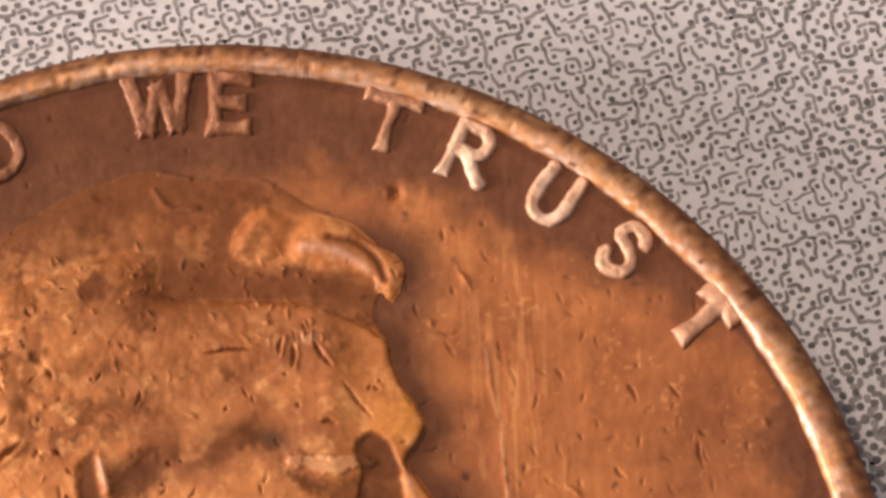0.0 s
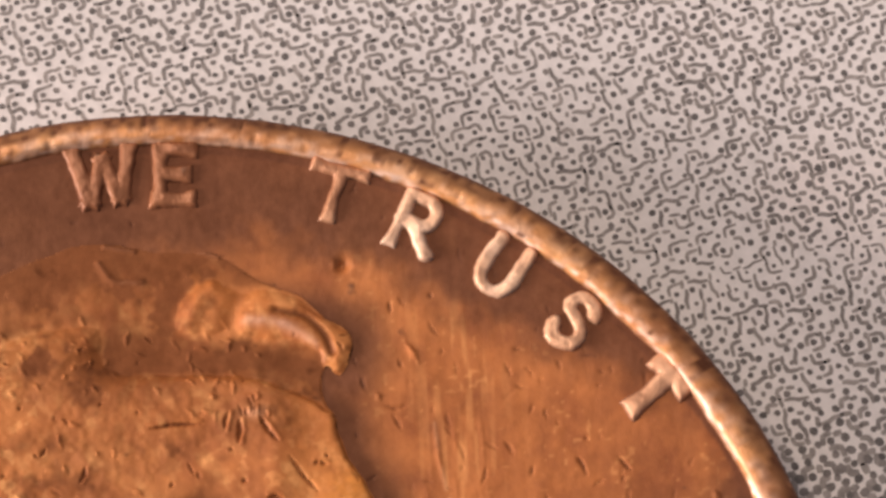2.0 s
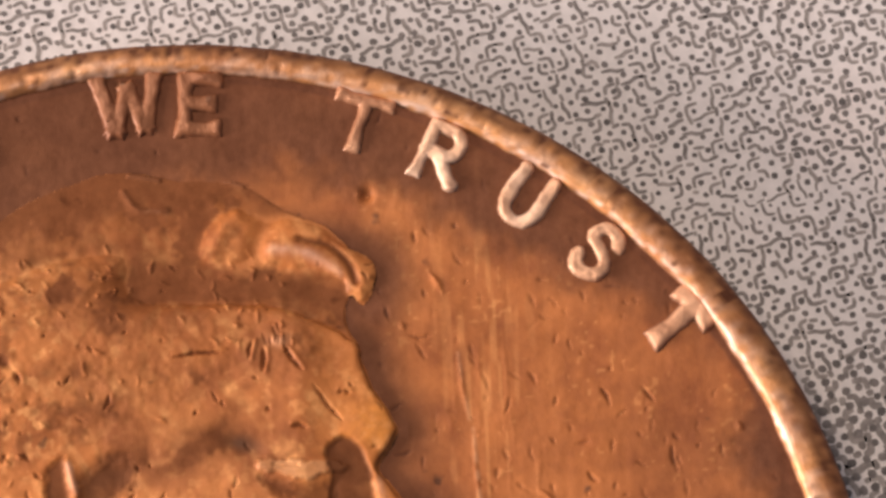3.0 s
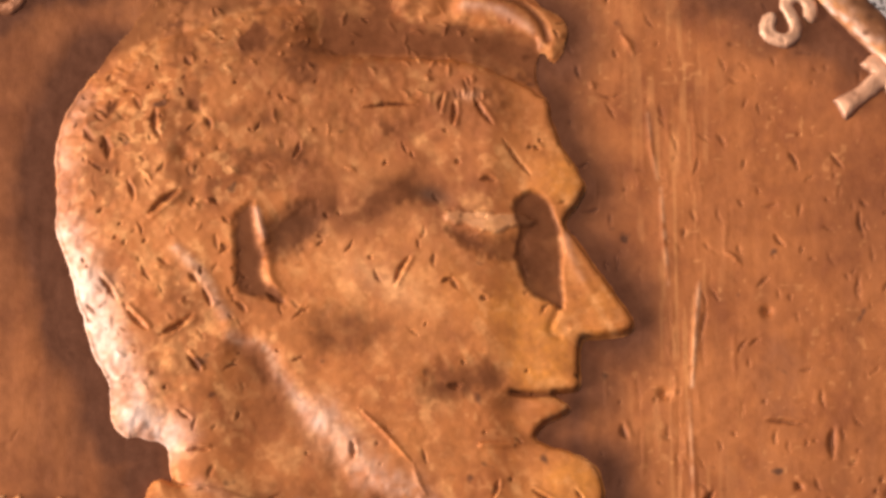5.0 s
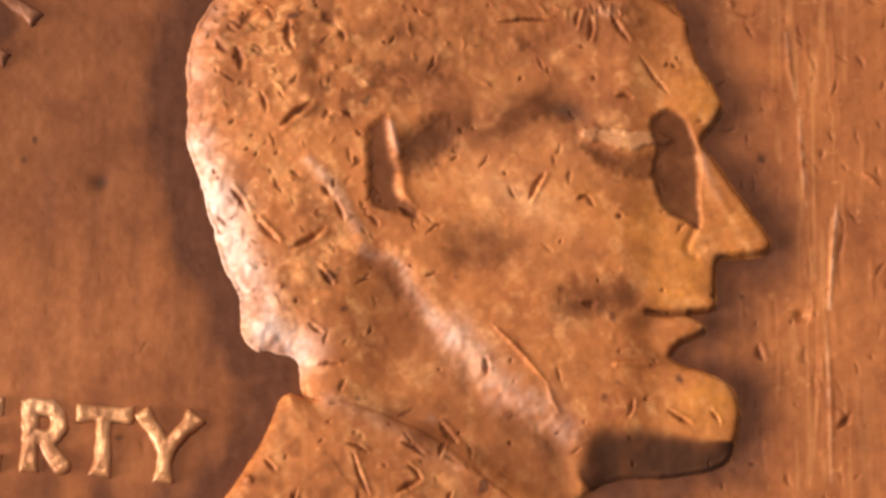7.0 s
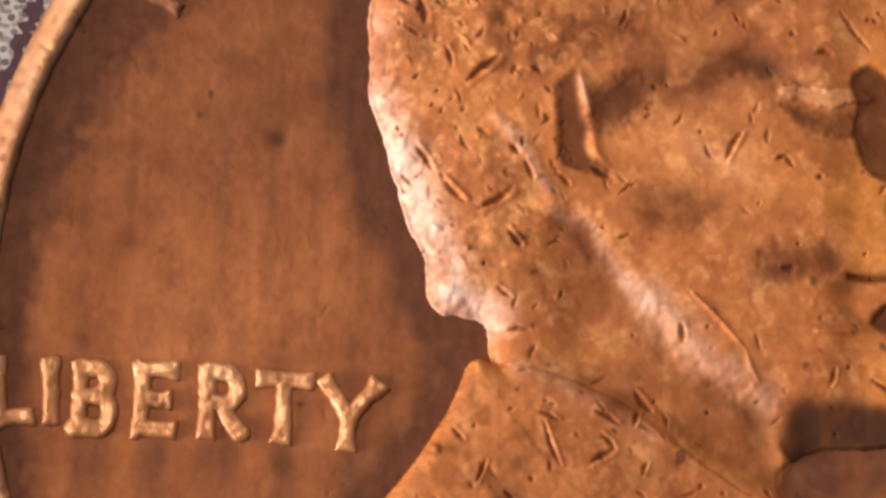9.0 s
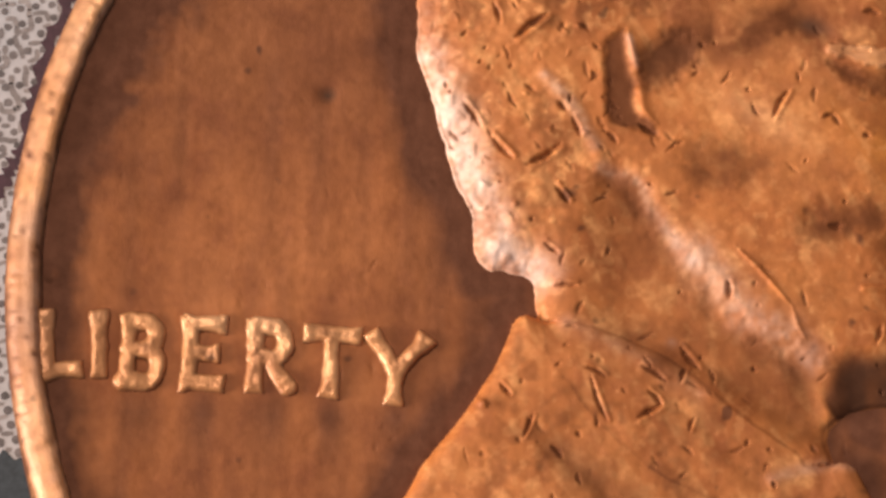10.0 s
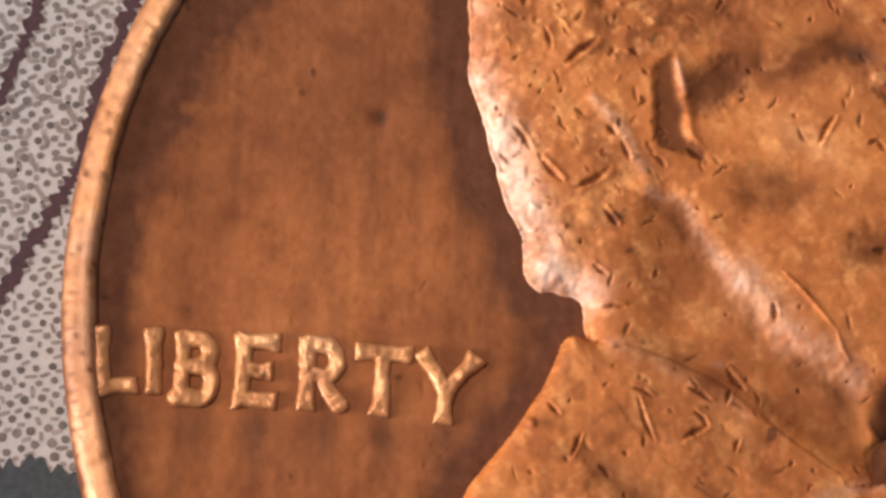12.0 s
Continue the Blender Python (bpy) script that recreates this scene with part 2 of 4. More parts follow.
def nick(x, y, z, a, b, width, depth, lip=0.35, dirt=None):
    """Cut a nick from a to b into the grid, with the metal pushed up along one side of it (a negative depth makes a ridge)."""
    cx, cy = (a[0] + b[0]) / 2, (a[1] + b[1]) / 2
    w = window_of(x, y, cx, cy, math.dist(a, b) / 2 + 4 * width)
    gx, gy = x[w], y[w]
    if gx.size == 0:
        return
    bend = 0.12 * min(1.0, 0.25 / (math.dist(a, b) + 0.01)) * math.sin(37.0 * a[0] + 53.0 * b[1])
    mid = (cx - bend * (b[1] - a[1]), cy + bend * (b[0] - a[0]))
    d, t = line_distance(gx, gy, [a, mid, b])
    taper = 0.25 + 0.75 * np.sin(np.pi * np.clip(t, 0.03, 0.97)) ** 0.8
    d = d + 0.25 * width * value_noise(gx, gy, 0.05, 77)
    z[w] -= depth * taper * np.exp(-((d / (width * taper)) ** 2) * 1.2)
    if dirt is not None and depth > 0:
        dirt[w] += min(1.0, depth / 0.03) * taper * np.exp(-((d / (0.9 * width * taper)) ** 2))
    if lip:
        nx, ny = -(b[1] - a[1]), b[0] - a[0]
        s = 1.6 * width / (math.hypot(nx, ny) + 1e-9)
        d, _ = line_distance(gx, gy, [(a[0] + nx * s, a[1] + ny * s), (b[0] + nx * s, b[1] + ny * s)])
        z[w] += 0.6 * lip * abs(depth) * np.exp(-((d / width) ** 2))


def pit(x, y, z, cx, cy, radius, depth):
    w = window_of(x, y, cx, cy, 3 * radius)
    z[w] -= depth * np.exp(-(((x[w] - cx) ** 2 + (y[w] - cy) ** 2) / radius ** 2))


def creeping(x, y):
    return 0.28 * value_noise(x, y, 0.9, 81) + 0.16 * value_noise(x, y, 0.3, 82) + 0.07 * value_noise(x, y, 0.1, 83)


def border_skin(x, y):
    """How much of the old brown toning is left towards the border of the coin."""
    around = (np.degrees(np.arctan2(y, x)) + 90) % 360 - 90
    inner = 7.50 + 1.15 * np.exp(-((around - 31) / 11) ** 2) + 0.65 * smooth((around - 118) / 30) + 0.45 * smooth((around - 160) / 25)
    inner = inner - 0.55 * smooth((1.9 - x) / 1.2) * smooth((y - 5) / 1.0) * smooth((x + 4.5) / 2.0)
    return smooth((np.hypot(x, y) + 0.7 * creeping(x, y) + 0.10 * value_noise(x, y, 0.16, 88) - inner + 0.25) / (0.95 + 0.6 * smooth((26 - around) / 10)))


# ---- the bust's outline, feature by feature ----
NAPE = [(-2.67, -0.16), (-2.68, -0.02), (-2.82, 0.12), (-3.16, 0.18), (-3.28, 0.17), (-3.50, 0.42), (-3.49, 0.87)]
BACK = [(-3.66, 1.24), (-3.82, 1.68), (-3.97, 2.16), (-4.11, 2.65), (-4.24, 3.05), (-4.28, 3.54), (-4.28, 4.03), (-4.24, 4.53), (-4.08, 4.95), (-3.80, 5.36)]
CROWN = [(-3.40, 5.95), (-2.90, 6.60), (-2.20, 7.15), (-1.40, 7.50), (-0.70, 7.64), (0.08, 7.48), (0.80, 7.46), (1.15, 7.30), (1.58, 6.98), (2.05, 6.79)]
FORELOCK = [(2.46, 6.44), (2.76, 6.22), (2.80, 5.92), (2.62, 5.60), (2.44, 5.72), (2.36, 5.60)]
FOREHEAD = [(2.36, 5.30), (2.50, 5.00), (2.60, 4.62), (2.71, 4.33), (2.95, 3.95), (3.00, 3.76), (2.88, 3.50), (2.71, 3.25)]
NOSE = [(2.86, 3.00), (3.22, 2.48), (3.58, 1.94), (3.64, 1.77), (3.57, 1.65), (3.22, 1.61), (2.93, 1.57)]
LIPS = [(2.88, 1.20), (2.87, 0.86), (2.56, 0.80), (2.75, 0.60), (2.62, 0.47), (2.40, 0.36), (2.28, 0.18)]
CHIN = [(2.48, 0.05), (2.76, -0.02), (3.04, -0.18), (3.19, -0.48), (3.18, -0.80), (3.11, -1.04)]
THROAT = [(2.96, -1.30), (2.35, -1.47), (1.60, -1.52), (1.24, -1.68), (1.08, -1.92), (1.12, -2.20)]
HEAD = rounded(NAPE + BACK + CROWN + FORELOCK + FOREHEAD + NOSE + LIPS + CHIN + THROAT + [(1.2, -3.2), (-1.0, -2.6), (-2.4, -1.2)])
# the mass of the hair ends below the crown, with a step before the forelock
HAIRLINE = [(-3.30, 5.80), (-2.56, 6.10), (-1.93, 6.31), (-1.29, 6.46), (-0.72, 6.46), (-0.60, 6.19), (-0.64, 5.90), (-0.35, 5.74), (0.44, 5.67), (1.23, 5.62), (1.85, 5.42)]
MAIN = rounded(NAPE + BACK + HAIRLINE + FOREHEAD[1:] + NOSE + LIPS + CHIN + THROAT + [(1.2, -3.2), (-1.0, -2.6), (-2.4, -1.2)])
LOCK = rounded([(0.30, 6.30), (0.42, 6.80), (0.80, 7.02), (1.15, 6.95), (1.58, 6.90), (2.05, 6.74), (2.46, 6.40), (2.76, 6.20), (2.80, 5.92), (2.62, 5.62), (2.42, 5.74), (2.28, 6.00), (1.85, 6.10), (1.30, 6.12), (0.80, 6.20)])
COAT_BACK = [(-2.90, -0.43), (-3.18, -1.06), (-3.56, -1.71), (-3.99, -2.29), (-4.24, -2.70), (-4.75, -4.00), (-5.00, -5.60), (-4.70, -7.50)]
COAT_HEM = [(-3.00, -8.45), (-1.00, -8.90), (1.00, -8.90), (2.80, -8.50), (3.10, -7.00), (2.60, -5.00), (1.90, -3.30)]
COLLAR = [(0.70, -2.20), (0.25, -1.90), (-0.25, -1.52), (-0.77, -1.10), (-1.30, -0.82), (-1.95, -0.58), (-2.50, -0.50)]
COAT = rounded(COAT_BACK + COAT_HEM + [(1.45, -2.34), (1.05, -2.32), (0.80, -2.36)] + COLLAR)
JAW = [(-1.84, 1.54), (-1.39, 1.35), (-1.24, 1.05), (-0.98, 0.70), (-0.68, 0.32), (-0.37, -0.08), (-0.06, -0.46), (0.32, -0.70), (0.70, -0.86)]
CHIN_FOLD = [(3.12, -0.98), (2.80, -0.94), (2.43, -0.86), (1.97, -0.75), (1.50, -0.74), (1.18, -0.80), (0.98, -0.98)]
UNDER_CHIN = [(3.10, -1.06), (2.96, -1.30), (2.35, -1.47), (1.60, -1.52), (1.22, -1.68)]


def grid_lines(low, seam, high, fine, coarse):
    """Grid lines that lie close above the seam and wide below it."""
    return np.concatenate([np.arange(low, seam, coarse), np.arange(seam, high, fine)])


def carve_bust():
    """Heights of the bust over the coin's field, on a grid."""
    xs, ys = np.arange(-5.3, 4.1, 0.019), grid_lines(-9.0, -3.7, 7.9, 0.019, 0.1)
    x, y = np.meshgrid(xs, ys)
    vn = lambda size, seed: value_noise(x, y, size, seed)
    wob = 0.018 * vn(0.22, 3) + 0.010 * vn(0.09, 4)
    back = smooth((-2.0 - x) / 1.0) * smooth((y + 0.4) / 0.4)
    wob += back * (0.022 * vn(0.30, 41) + 0.014 * vn(0.12, 42))
    dh = inside_distance(x, y, HEAD) + wob
    dm = np.minimum(inside_distance(x, y, MAIN), dh) + wob * (y > 5)
    dc = inside_distance(x, y, COAT) + 0.5 * wob
    away = lambda line: line_distance(x, y, rounded(line, False))[0]
    ridge = lambda line, width, height: height * np.exp(-(away(line) / width) ** 2)
    blob = lambda cx, cy, rx, ry, height, turn=0: height * np.exp(-(
        (((x - cx) * math.cos(radians(turn)) + (y - cy) * math.sin(radians(turn))) / rx) ** 2
        + ((-(x - cx) * math.sin(radians(turn)) + (y - cy) * math.cos(radians(turn))) / ry) ** 2))
    area = lambda outline, width, ragged=0.0: smooth(0.5 + (inside_distance(x, y, rounded(outline)) + ragged * vn(0.16, 45) + 0.5 * ragged * vn(0.06, 46)) / width)

    # the head: a plateau with a steep profile in front, rounded over at the back
    d = np.clip(dm, 0, None)
    front = smooth((x - 1.6) / 0.6)
    far_top = smooth((y - 5.2 - 0.16 * (x + 1)) / 0.7) * smooth((0.6 - x) / 1.0)
    z = (0.21 - 0.07 * front) * (1 - np.exp(-d / (0.05 - 0.032 * front + 0.20 * back + 0.30 * far_top))) + 0.10 * (1 - np.exp(-d / 0.9))
    # the far crown lies low, the forelock curls over it
    dl = inside_distance(x, y, LOCK) + 0.03 * vn(0.2, 47)
    crown = 0.045 * smooth(np.clip(dh, 0, None) / 0.9) + 0.012 * vn(0.4, 68) + 0.006 * vn(0.14, 69)
    lock = 0.13 * (1 - np.exp(-np.clip(dl, 0, None) / 0.13)) - 0.06 * np.exp(-(away([(1.75, 6.56), (2.15, 6.46), (2.42, 6.18), (2.52, 5.92)]) / 0.06) ** 2)
    lock = lock + ridge([(1.35, 6.42), (1.85, 6.34), (2.20, 6.12), (2.36, 5.86)], 0.10, 0.05) + ridge([(0.55, 6.35), (0.62, 6.70), (0.86, 6.92)], 0.12, 0.04) - ridge([(1.05, 6.15), (1.18, 6.55), (1.30, 6.85)], 0.16, 0.07)
    crown = np.where(dl > 0, np.maximum(crown, lock), crown)
    crown += ridge([(-0.70, 7.34), (-0.49, 7.06), (-0.10, 7.05)], 0.05, 0.03) + ridge([(-0.62, 7.58), (-0.20, 7.50)], 0.035, 0.035) + ridge([(0.70, 7.46), (0.98, 7.38)], 0.035, 0.035) + ridge([(1.45, 6.98), (1.85, 6.92)], 0.035, 0.03)
    z = np.maximum(z, np.where(dh > 0, crown, 0))
    # ear with its hollow, the whiskers before it
    ear = area([(-1.84, 3.22), (-1.69, 3.43), (-1.55, 3.45), (-1.52, 2.98), (-1.43, 2.72), (-1.46, 2.42), (-1.30, 2.26), (-1.08, 1.98), (-1.33, 2.09), (-1.74, 2.21), (-1.83, 2.65)], 0.12, 0.03)
    z -= 0.05 * ear
    fore = area([(-1.36, 3.10), (-1.18, 3.36), (-0.92, 3.44), (-0.62, 3.26), (-0.76, 2.94), (-1.08, 2.70), (-1.38, 2.74)], 0.34, 0.06)
    z -= 0.05 * fore
    z += ridge([(-1.55, 3.40), (-1.47, 3.15), (-1.40, 2.92)], 0.06, 0.06) + ridge([(-1.36, 2.62), (-1.32, 2.36), (-1.20, 2.16)], 0.06, 0.04)
    z += ridge([(-2.62, 2.80), (-2.25, 2.40), (-1.95, 1.85), (-1.86, 1.54)], 0.10, 0.03)
    # temple, brow, eye socket and nose
    z -= ridge([(-0.6, 3.38), (0.1, 3.45), (0.7, 3.58)], 0.32, 0.02) + blob(0.85, 3.60, 0.32, 0.18, 0.05, -20)
    z += blob(2.60, 3.80, 0.40, 0.32, 0.04)
    eye = area([(2.02, 3.36), (2.10, 3.58), (2.24, 3.66), (2.40, 3.62), (2.53, 3.44), (2.63, 3.16), (2.68, 2.86), (2.67, 2.45), (2.68, 1.98), (2.50, 2.06), (2.21, 2.24), (2.09, 2.48), (2.05, 2.80), (2.10, 3.05)], 0.09, 0.02)
    z -= 0.065 * eye
    lid = area([(1.02, 3.27), (1.28, 3.37), (1.72, 3.31), (2.02, 3.34), (2.34, 3.25), (2.02, 3.12), (1.74, 3.06), (1.42, 3.11)], 0.07, 0.04)
    bag = area([(1.10, 3.08), (1.45, 3.00), (1.74, 2.98), (2.08, 3.05), (2.10, 2.72), (1.78, 2.66), (1.45, 2.82)], 0.22, 0.05)
    z += 0.055 * lid - 0.035 * bag - ridge([(1.30, 3.27), (1.62, 3.26)], 0.025, 0.03)
    z += ridge([(2.72, 3.18), (2.78, 2.80), (2.92, 2.46), (3.06, 2.26)], 0.07, 0.014) + ridge([(2.80, 1.68), (3.20, 1.68), (3.52, 1.72)], 0.05, 0.03)
    z -= ridge([(2.60, 1.92), (2.50, 1.68), (2.62, 1.58)], 0.05, 0.035)
    # cheek, mouth and chin
    z += blob(0.9, 2.38, 0.95, 0.36, 0.035, -25)
    cheek = area([(-0.79, 1.84), (-0.40, 1.98), (0.02, 1.96), (0.29, 1.70), (0.14, 1.42), (-0.30, 1.34), (-0.63, 1.36)], 0.40, 0.05)
    mouth = area([(0.79, 1.10), (1.21, 1.14), (1.67, 1.25), (1.88, 1.02), (1.70, 0.78), (1.30, 0.66), (0.86, 0.66)], 0.36, 0.05)
    z -= 0.025 * cheek + 0.035 * mouth
    corner = blob(1.95, 0.62, 0.20, 0.16, 1.0)
    z -= ridge([(1.98, 0.78), (2.36, 0.76), (2.86, 0.80)], 0.045, 0.09) + 0.05 * corner
    z += blob(2.45, 1.15, 0.40, 0.30, 0.02) + blob(2.42, 0.58, 0.28, 0.09, 0.03)
    z -= ridge([(2.00, 0.30), (2.25, 0.14), (2.50, 0.06)], 0.09, 0.03)
    z += blob(2.70, -0.45, 0.50, 0.38, 0.03) + ridge([(1.55, 0.02), (1.98, 0.04)], 0.04, 0.05)
    # under the chin the beard turns down to the throat
    below = area(CHIN_FOLD + [(1.00, -1.40)] + UNDER_CHIN[:0:-1], 0.16) * smooth((x - 0.75) / 0.75)
    fold, foot = away(CHIN_FOLD), away(UNDER_CHIN)
    turned = below * (1 - foot / (foot + fold + 1e-6))
    z *= 1 - 0.75 * turned
    # below the jaw the neck drops away
    neck = JAW + [(0.92, -1.20), (1.05, -1.60), (0.95, -2.10), (-0.8, -1.10), (-2.35, -0.55), (-2.72, -0.15), (-2.45, 0.45), (-2.05, 1.0)]
    throat = area(neck, 0.42) * smooth((x + 2.45) / 1.1)
    z -= 0.13 * throat
    z += ridge(JAW, 0.24, 1.0) * (0.016 * vn(0.16, 43) + 0.010 * vn(0.07, 44))
    z += blob(0.55, -1.15, 0.26, 0.16, 0.03, -30)
    hair = area(NAPE + BACK + HAIRLINE[1:] + [(2.2, 4.8), (0.9, 4.6), (-0.3, 4.0), (-0.9, 3.7), (-2.0, 3.5), (-2.2, 2.4), (-2.0, 1.4), (-2.4, 0.5)], 0.5)
    z += hair * (0.008 * vn(0.34, 7) + 0.007 * vn(0.15, 9) + 0.004 * vn(0.07, 19)) + 0.010 * vn(0.75, 10) + 0.005 * vn(0.24, 11) + 0.003 * vn(0.09, 12)
    z += back * smooth((0.7 - dm) / 0.5) * (0.016 * vn(0.13, 48) + 0.010 * vn(0.06, 49))
    z = np.where(dh > 0, np.maximum(z, 0.006 + 0.2 * np.clip(dm, 0, 0.12)), 0.9 * dh)

    # the coat: a flat plate, its collar nearly flush with the neck
    d = np.clip(dc, 0, None)
    by_neck = ridge(COLLAR, 0.5, 1.0)
    c = 0.24 * (1 - np.exp(-d / 0.06)) + 0.07 * (1 - np.exp(-d / 1.0))
    c -= ridge([(-2.21, -0.70), (-1.57, -0.98), (-1.12, -1.34), (-0.48, -1.93), (-0.04, -2.40), (0.31, -2.75)], 0.10, 0.014)
    c -= ridge([(-2.45, -2.20), (-1.93, -2.63), (-1.49, -3.17)], 0.16, 0.03)
    c += ridge([(0.40, -2.58), (0.70, -2.47), (1.04, -2.38), (1.40, -2.36)], 0.10, 0.035)
    c += 0.012 * vn(0.6, 13) + 0.007 * vn(0.22, 14) + 0.004 * vn(0.09, 15)
    c = np.where(dc > 0, np.maximum(c, 0.02), 0.9 * dc)
    over = smooth(dc / 0.55)
    flush = np.maximum(np.clip(z, 0, None) * (1 - over) + c * over + 0.018 * smooth(dc / 0.05), c - 0.12 * by_neck)
    within = smooth(dh / 0.35)
    z = np.where(dc > 0, flush * within + c * (1 - within), z)

    z = np.where(z > 0, 0.78 * z, z)

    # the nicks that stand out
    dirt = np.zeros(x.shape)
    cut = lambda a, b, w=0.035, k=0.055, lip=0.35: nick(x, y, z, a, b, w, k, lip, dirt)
    cut((-3.92, 4.58), (-3.76, 4.36), 0.04, 0.05)
    cut((-3.64, 4.42), (-3.58, 4.12), 0.05, 0.06)
    cut((-3.42, 4.98), (-3.61, 4.71), 0.06, 0.03)
    cut((-2.94, 4.82), (-2.93, 4.49), 0.04, 0.05)
    cut((-2.48, 4.98), (-2.28, 4.76), 0.07, 0.03)
    cut((-2.25, 4.71), (-2.17, 4.55), 0.04, 0.04)
    cut((-2.60, 3.65), (-3.00, 3.32), 0.045, 0.06, 0.5)
    cut((-3.30, 3.78), (-3.22, 3.51), 0.03, 0.05)
    cut((-2.37, 3.54), (-2.42, 3.40), 0.04, 0.04)
    cut((-0.94, 4.34), (-1.02, 4.12), 0.03, 0.04)
    cut((-3.67, 2.42), (-3.45, 2.10), 0.036, 0.06, 0.7)
    cut((-3.30, 1.95), (-3.02, 1.66), 0.036, 0.06, 0.7)
    cut((-2.40, 1.86), (-2.82, 1.58), 0.045, 0.07, 0.4)
    cut((-2.45, 2.45), (-2.32, 2.31), 0.04, 0.05)
    cut((-2.25, 2.23), (-2.14, 1.98), 0.03, 0.05, 0.5)
    cut((-1.81, 2.05), (-1.67, 1.90), 0.03, 0.04)
    cut((-1.39, 2.18), (-1.16, 2.03), 0.03, 0.05)
    cut((-0.04, 4.86), (0.68, 4.91), 0.028, 0.05)
    cut((1.20, 4.95), (1.18, 4.63), 0.035, 0.06, 0.5)
    cut((1.49, 4.98), (1.73, 4.63), 0.03, 0.05)
    cut((1.87, 4.42), (2.27, 3.88), 0.026, 0.05, 0.0)
    cut((1.06, 5.08), (1.00, 4.81), 0.025, 0.04, 0.8)
    cut((1.34, 5.29), (1.36, 5.02), 0.02, 0.04, 0.9)
    cut((0.57, 2.69), (0.37, 2.31), 0.032, 0.06)
    cut((1.02, 2.31), (1.15, 2.38), 0.028, 0.04)
    cut((1.55, 2.13), (1.63, 2.08), 0.035, 0.04)
    cut((1.56, 3.81), (1.77, 3.80), 0.035, 0.04)
    cut((2.30, 4.33), (2.39, 4.29), 0.03, 0.04)
    cut((-2.46, 1.30), (-2.28, 1.07), 0.03, 0.05, 0.8)
    cut((-2.59, 0.53), (-2.40, 0.38), 0.026, 0.05)
    cut((-2.47, -0.05), (-2.15, -0.04), 0.03, 0.05, 0.7)
    cut((-0.81, -0.82), (-0.58, -1.11), 0.035, 0.06, 0.4)
    cut((-0.75, -1.11), (-0.82, -1.30), 0.03, 0.05)
    cut((-0.45, -1.11), (-0.39, -1.32), 0.026, 0.05)
    cut((-1.97, -1.27), (-1.75, -1.86), 0.022, 0.05)
    cut((-1.23, -1.43), (-1.06, -1.62), 0.03, 0.06)
    cut((-1.06, -1.62), (-1.36, -1.80), 0.036, 0.06)
    cut((-2.06, -1.14), (-1.78, -1.26), 0.026, 0.05)
    cut((-1.32, -1.11), (-1.01, -1.30), 0.03, 0.05)
    cut((-3.13, -1.38), (-2.99, -1.54), 0.026, 0.05)
    cut((-0.22, 0.06), (-0.19, -0.15), 0.04, 0.06)
    cut((1.77, -0.47), (1.70, -0.71), 0.03, 0.05)
    cut((2.24, -0.60), (2.55, -0.79), 0.03, 0.05)
    cut((2.82, -0.60), (2.93, -0.77), 0.026, 0.04)
    cut((1.09, 0.86), (1.28, 0.88), 0.04, 0.05)
    cut((-0.64, -1.78), (-0.70, -1.96), 0.022, 0.04)
    cut((-0.12, 0.54), (0.62, -0.26), 0.03, -0.035, 0.0)
    cut((0.62, -0.26), (0.80, -0.70), 0.03, -0.02, 0.0)
    cut((-2.70, -1.78), (-2.82, -2.09), 0.025, 0.05)
    cut((-3.42, -1.60), (-3.30, -1.72), 0.05, -0.04, 0.0)
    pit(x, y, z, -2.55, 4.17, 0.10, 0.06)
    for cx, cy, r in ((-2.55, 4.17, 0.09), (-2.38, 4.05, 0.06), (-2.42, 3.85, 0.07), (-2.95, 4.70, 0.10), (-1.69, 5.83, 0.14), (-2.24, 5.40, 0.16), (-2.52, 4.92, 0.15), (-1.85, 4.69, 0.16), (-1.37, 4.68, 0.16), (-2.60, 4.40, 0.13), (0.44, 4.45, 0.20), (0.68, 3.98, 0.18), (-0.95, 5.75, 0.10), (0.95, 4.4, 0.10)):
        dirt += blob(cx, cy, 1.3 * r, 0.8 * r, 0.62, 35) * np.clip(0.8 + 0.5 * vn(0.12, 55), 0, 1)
    rng = random.Random(14)
    for n in range(250):
        px, py = rng.uniform(-4.2, 3.0), rng.uniform(-3.6, 6.2)
        if n < 80:
            px, py = rng.uniform(-4.1, -1.7), rng.uniform(0.8, 5.6)
        elif n < 110:
            px, py = rng.uniform(-4.0, 0.4), rng.uniform(-3.6, -0.8)
        turn = rng.choice((rng.gauss(55, 18), rng.gauss(120, 16), rng.gauss(120, 16), rng.uniform(0, 180)))
        half = 0.03 + 0.10 * rng.random() ** 2
        a = (px - half * math.cos(radians(turn)), py - half * math.sin(radians(turn)))
        cut(a, (2 * px - a[0], 2 * py - a[1]), rng.uniform(0.014, 0.028), rng.uniform(0.010, 0.035), rng.choice((0, 0, 0.2, 0.4)))
    # worn strands of hair stand a little proud
    for n in range(110):
        px, py = rng.uniform(-4.0, 1.6), rng.uniform(1.0, 6.2)
        if n < 40:
            px, py = rng.uniform(-2.6, 1.4), 5.62 + 0.16 * rng.gauss(0, 1) + 0.22 * max(0.0, -px - 0.6)
        turn, half = rng.gauss(125, 30), rng.uniform(0.03, 0.11)
        a = (px - half * math.cos(radians(turn)), py - half * math.sin(radians(turn)))
        if px < -1.7 or py > 3.9:
            cut(a, (2 * px - a[0], 2 * py - a[1]), rng.uniform(0.018, 0.03), -rng.uniform(0.012, 0.03), 0.0)
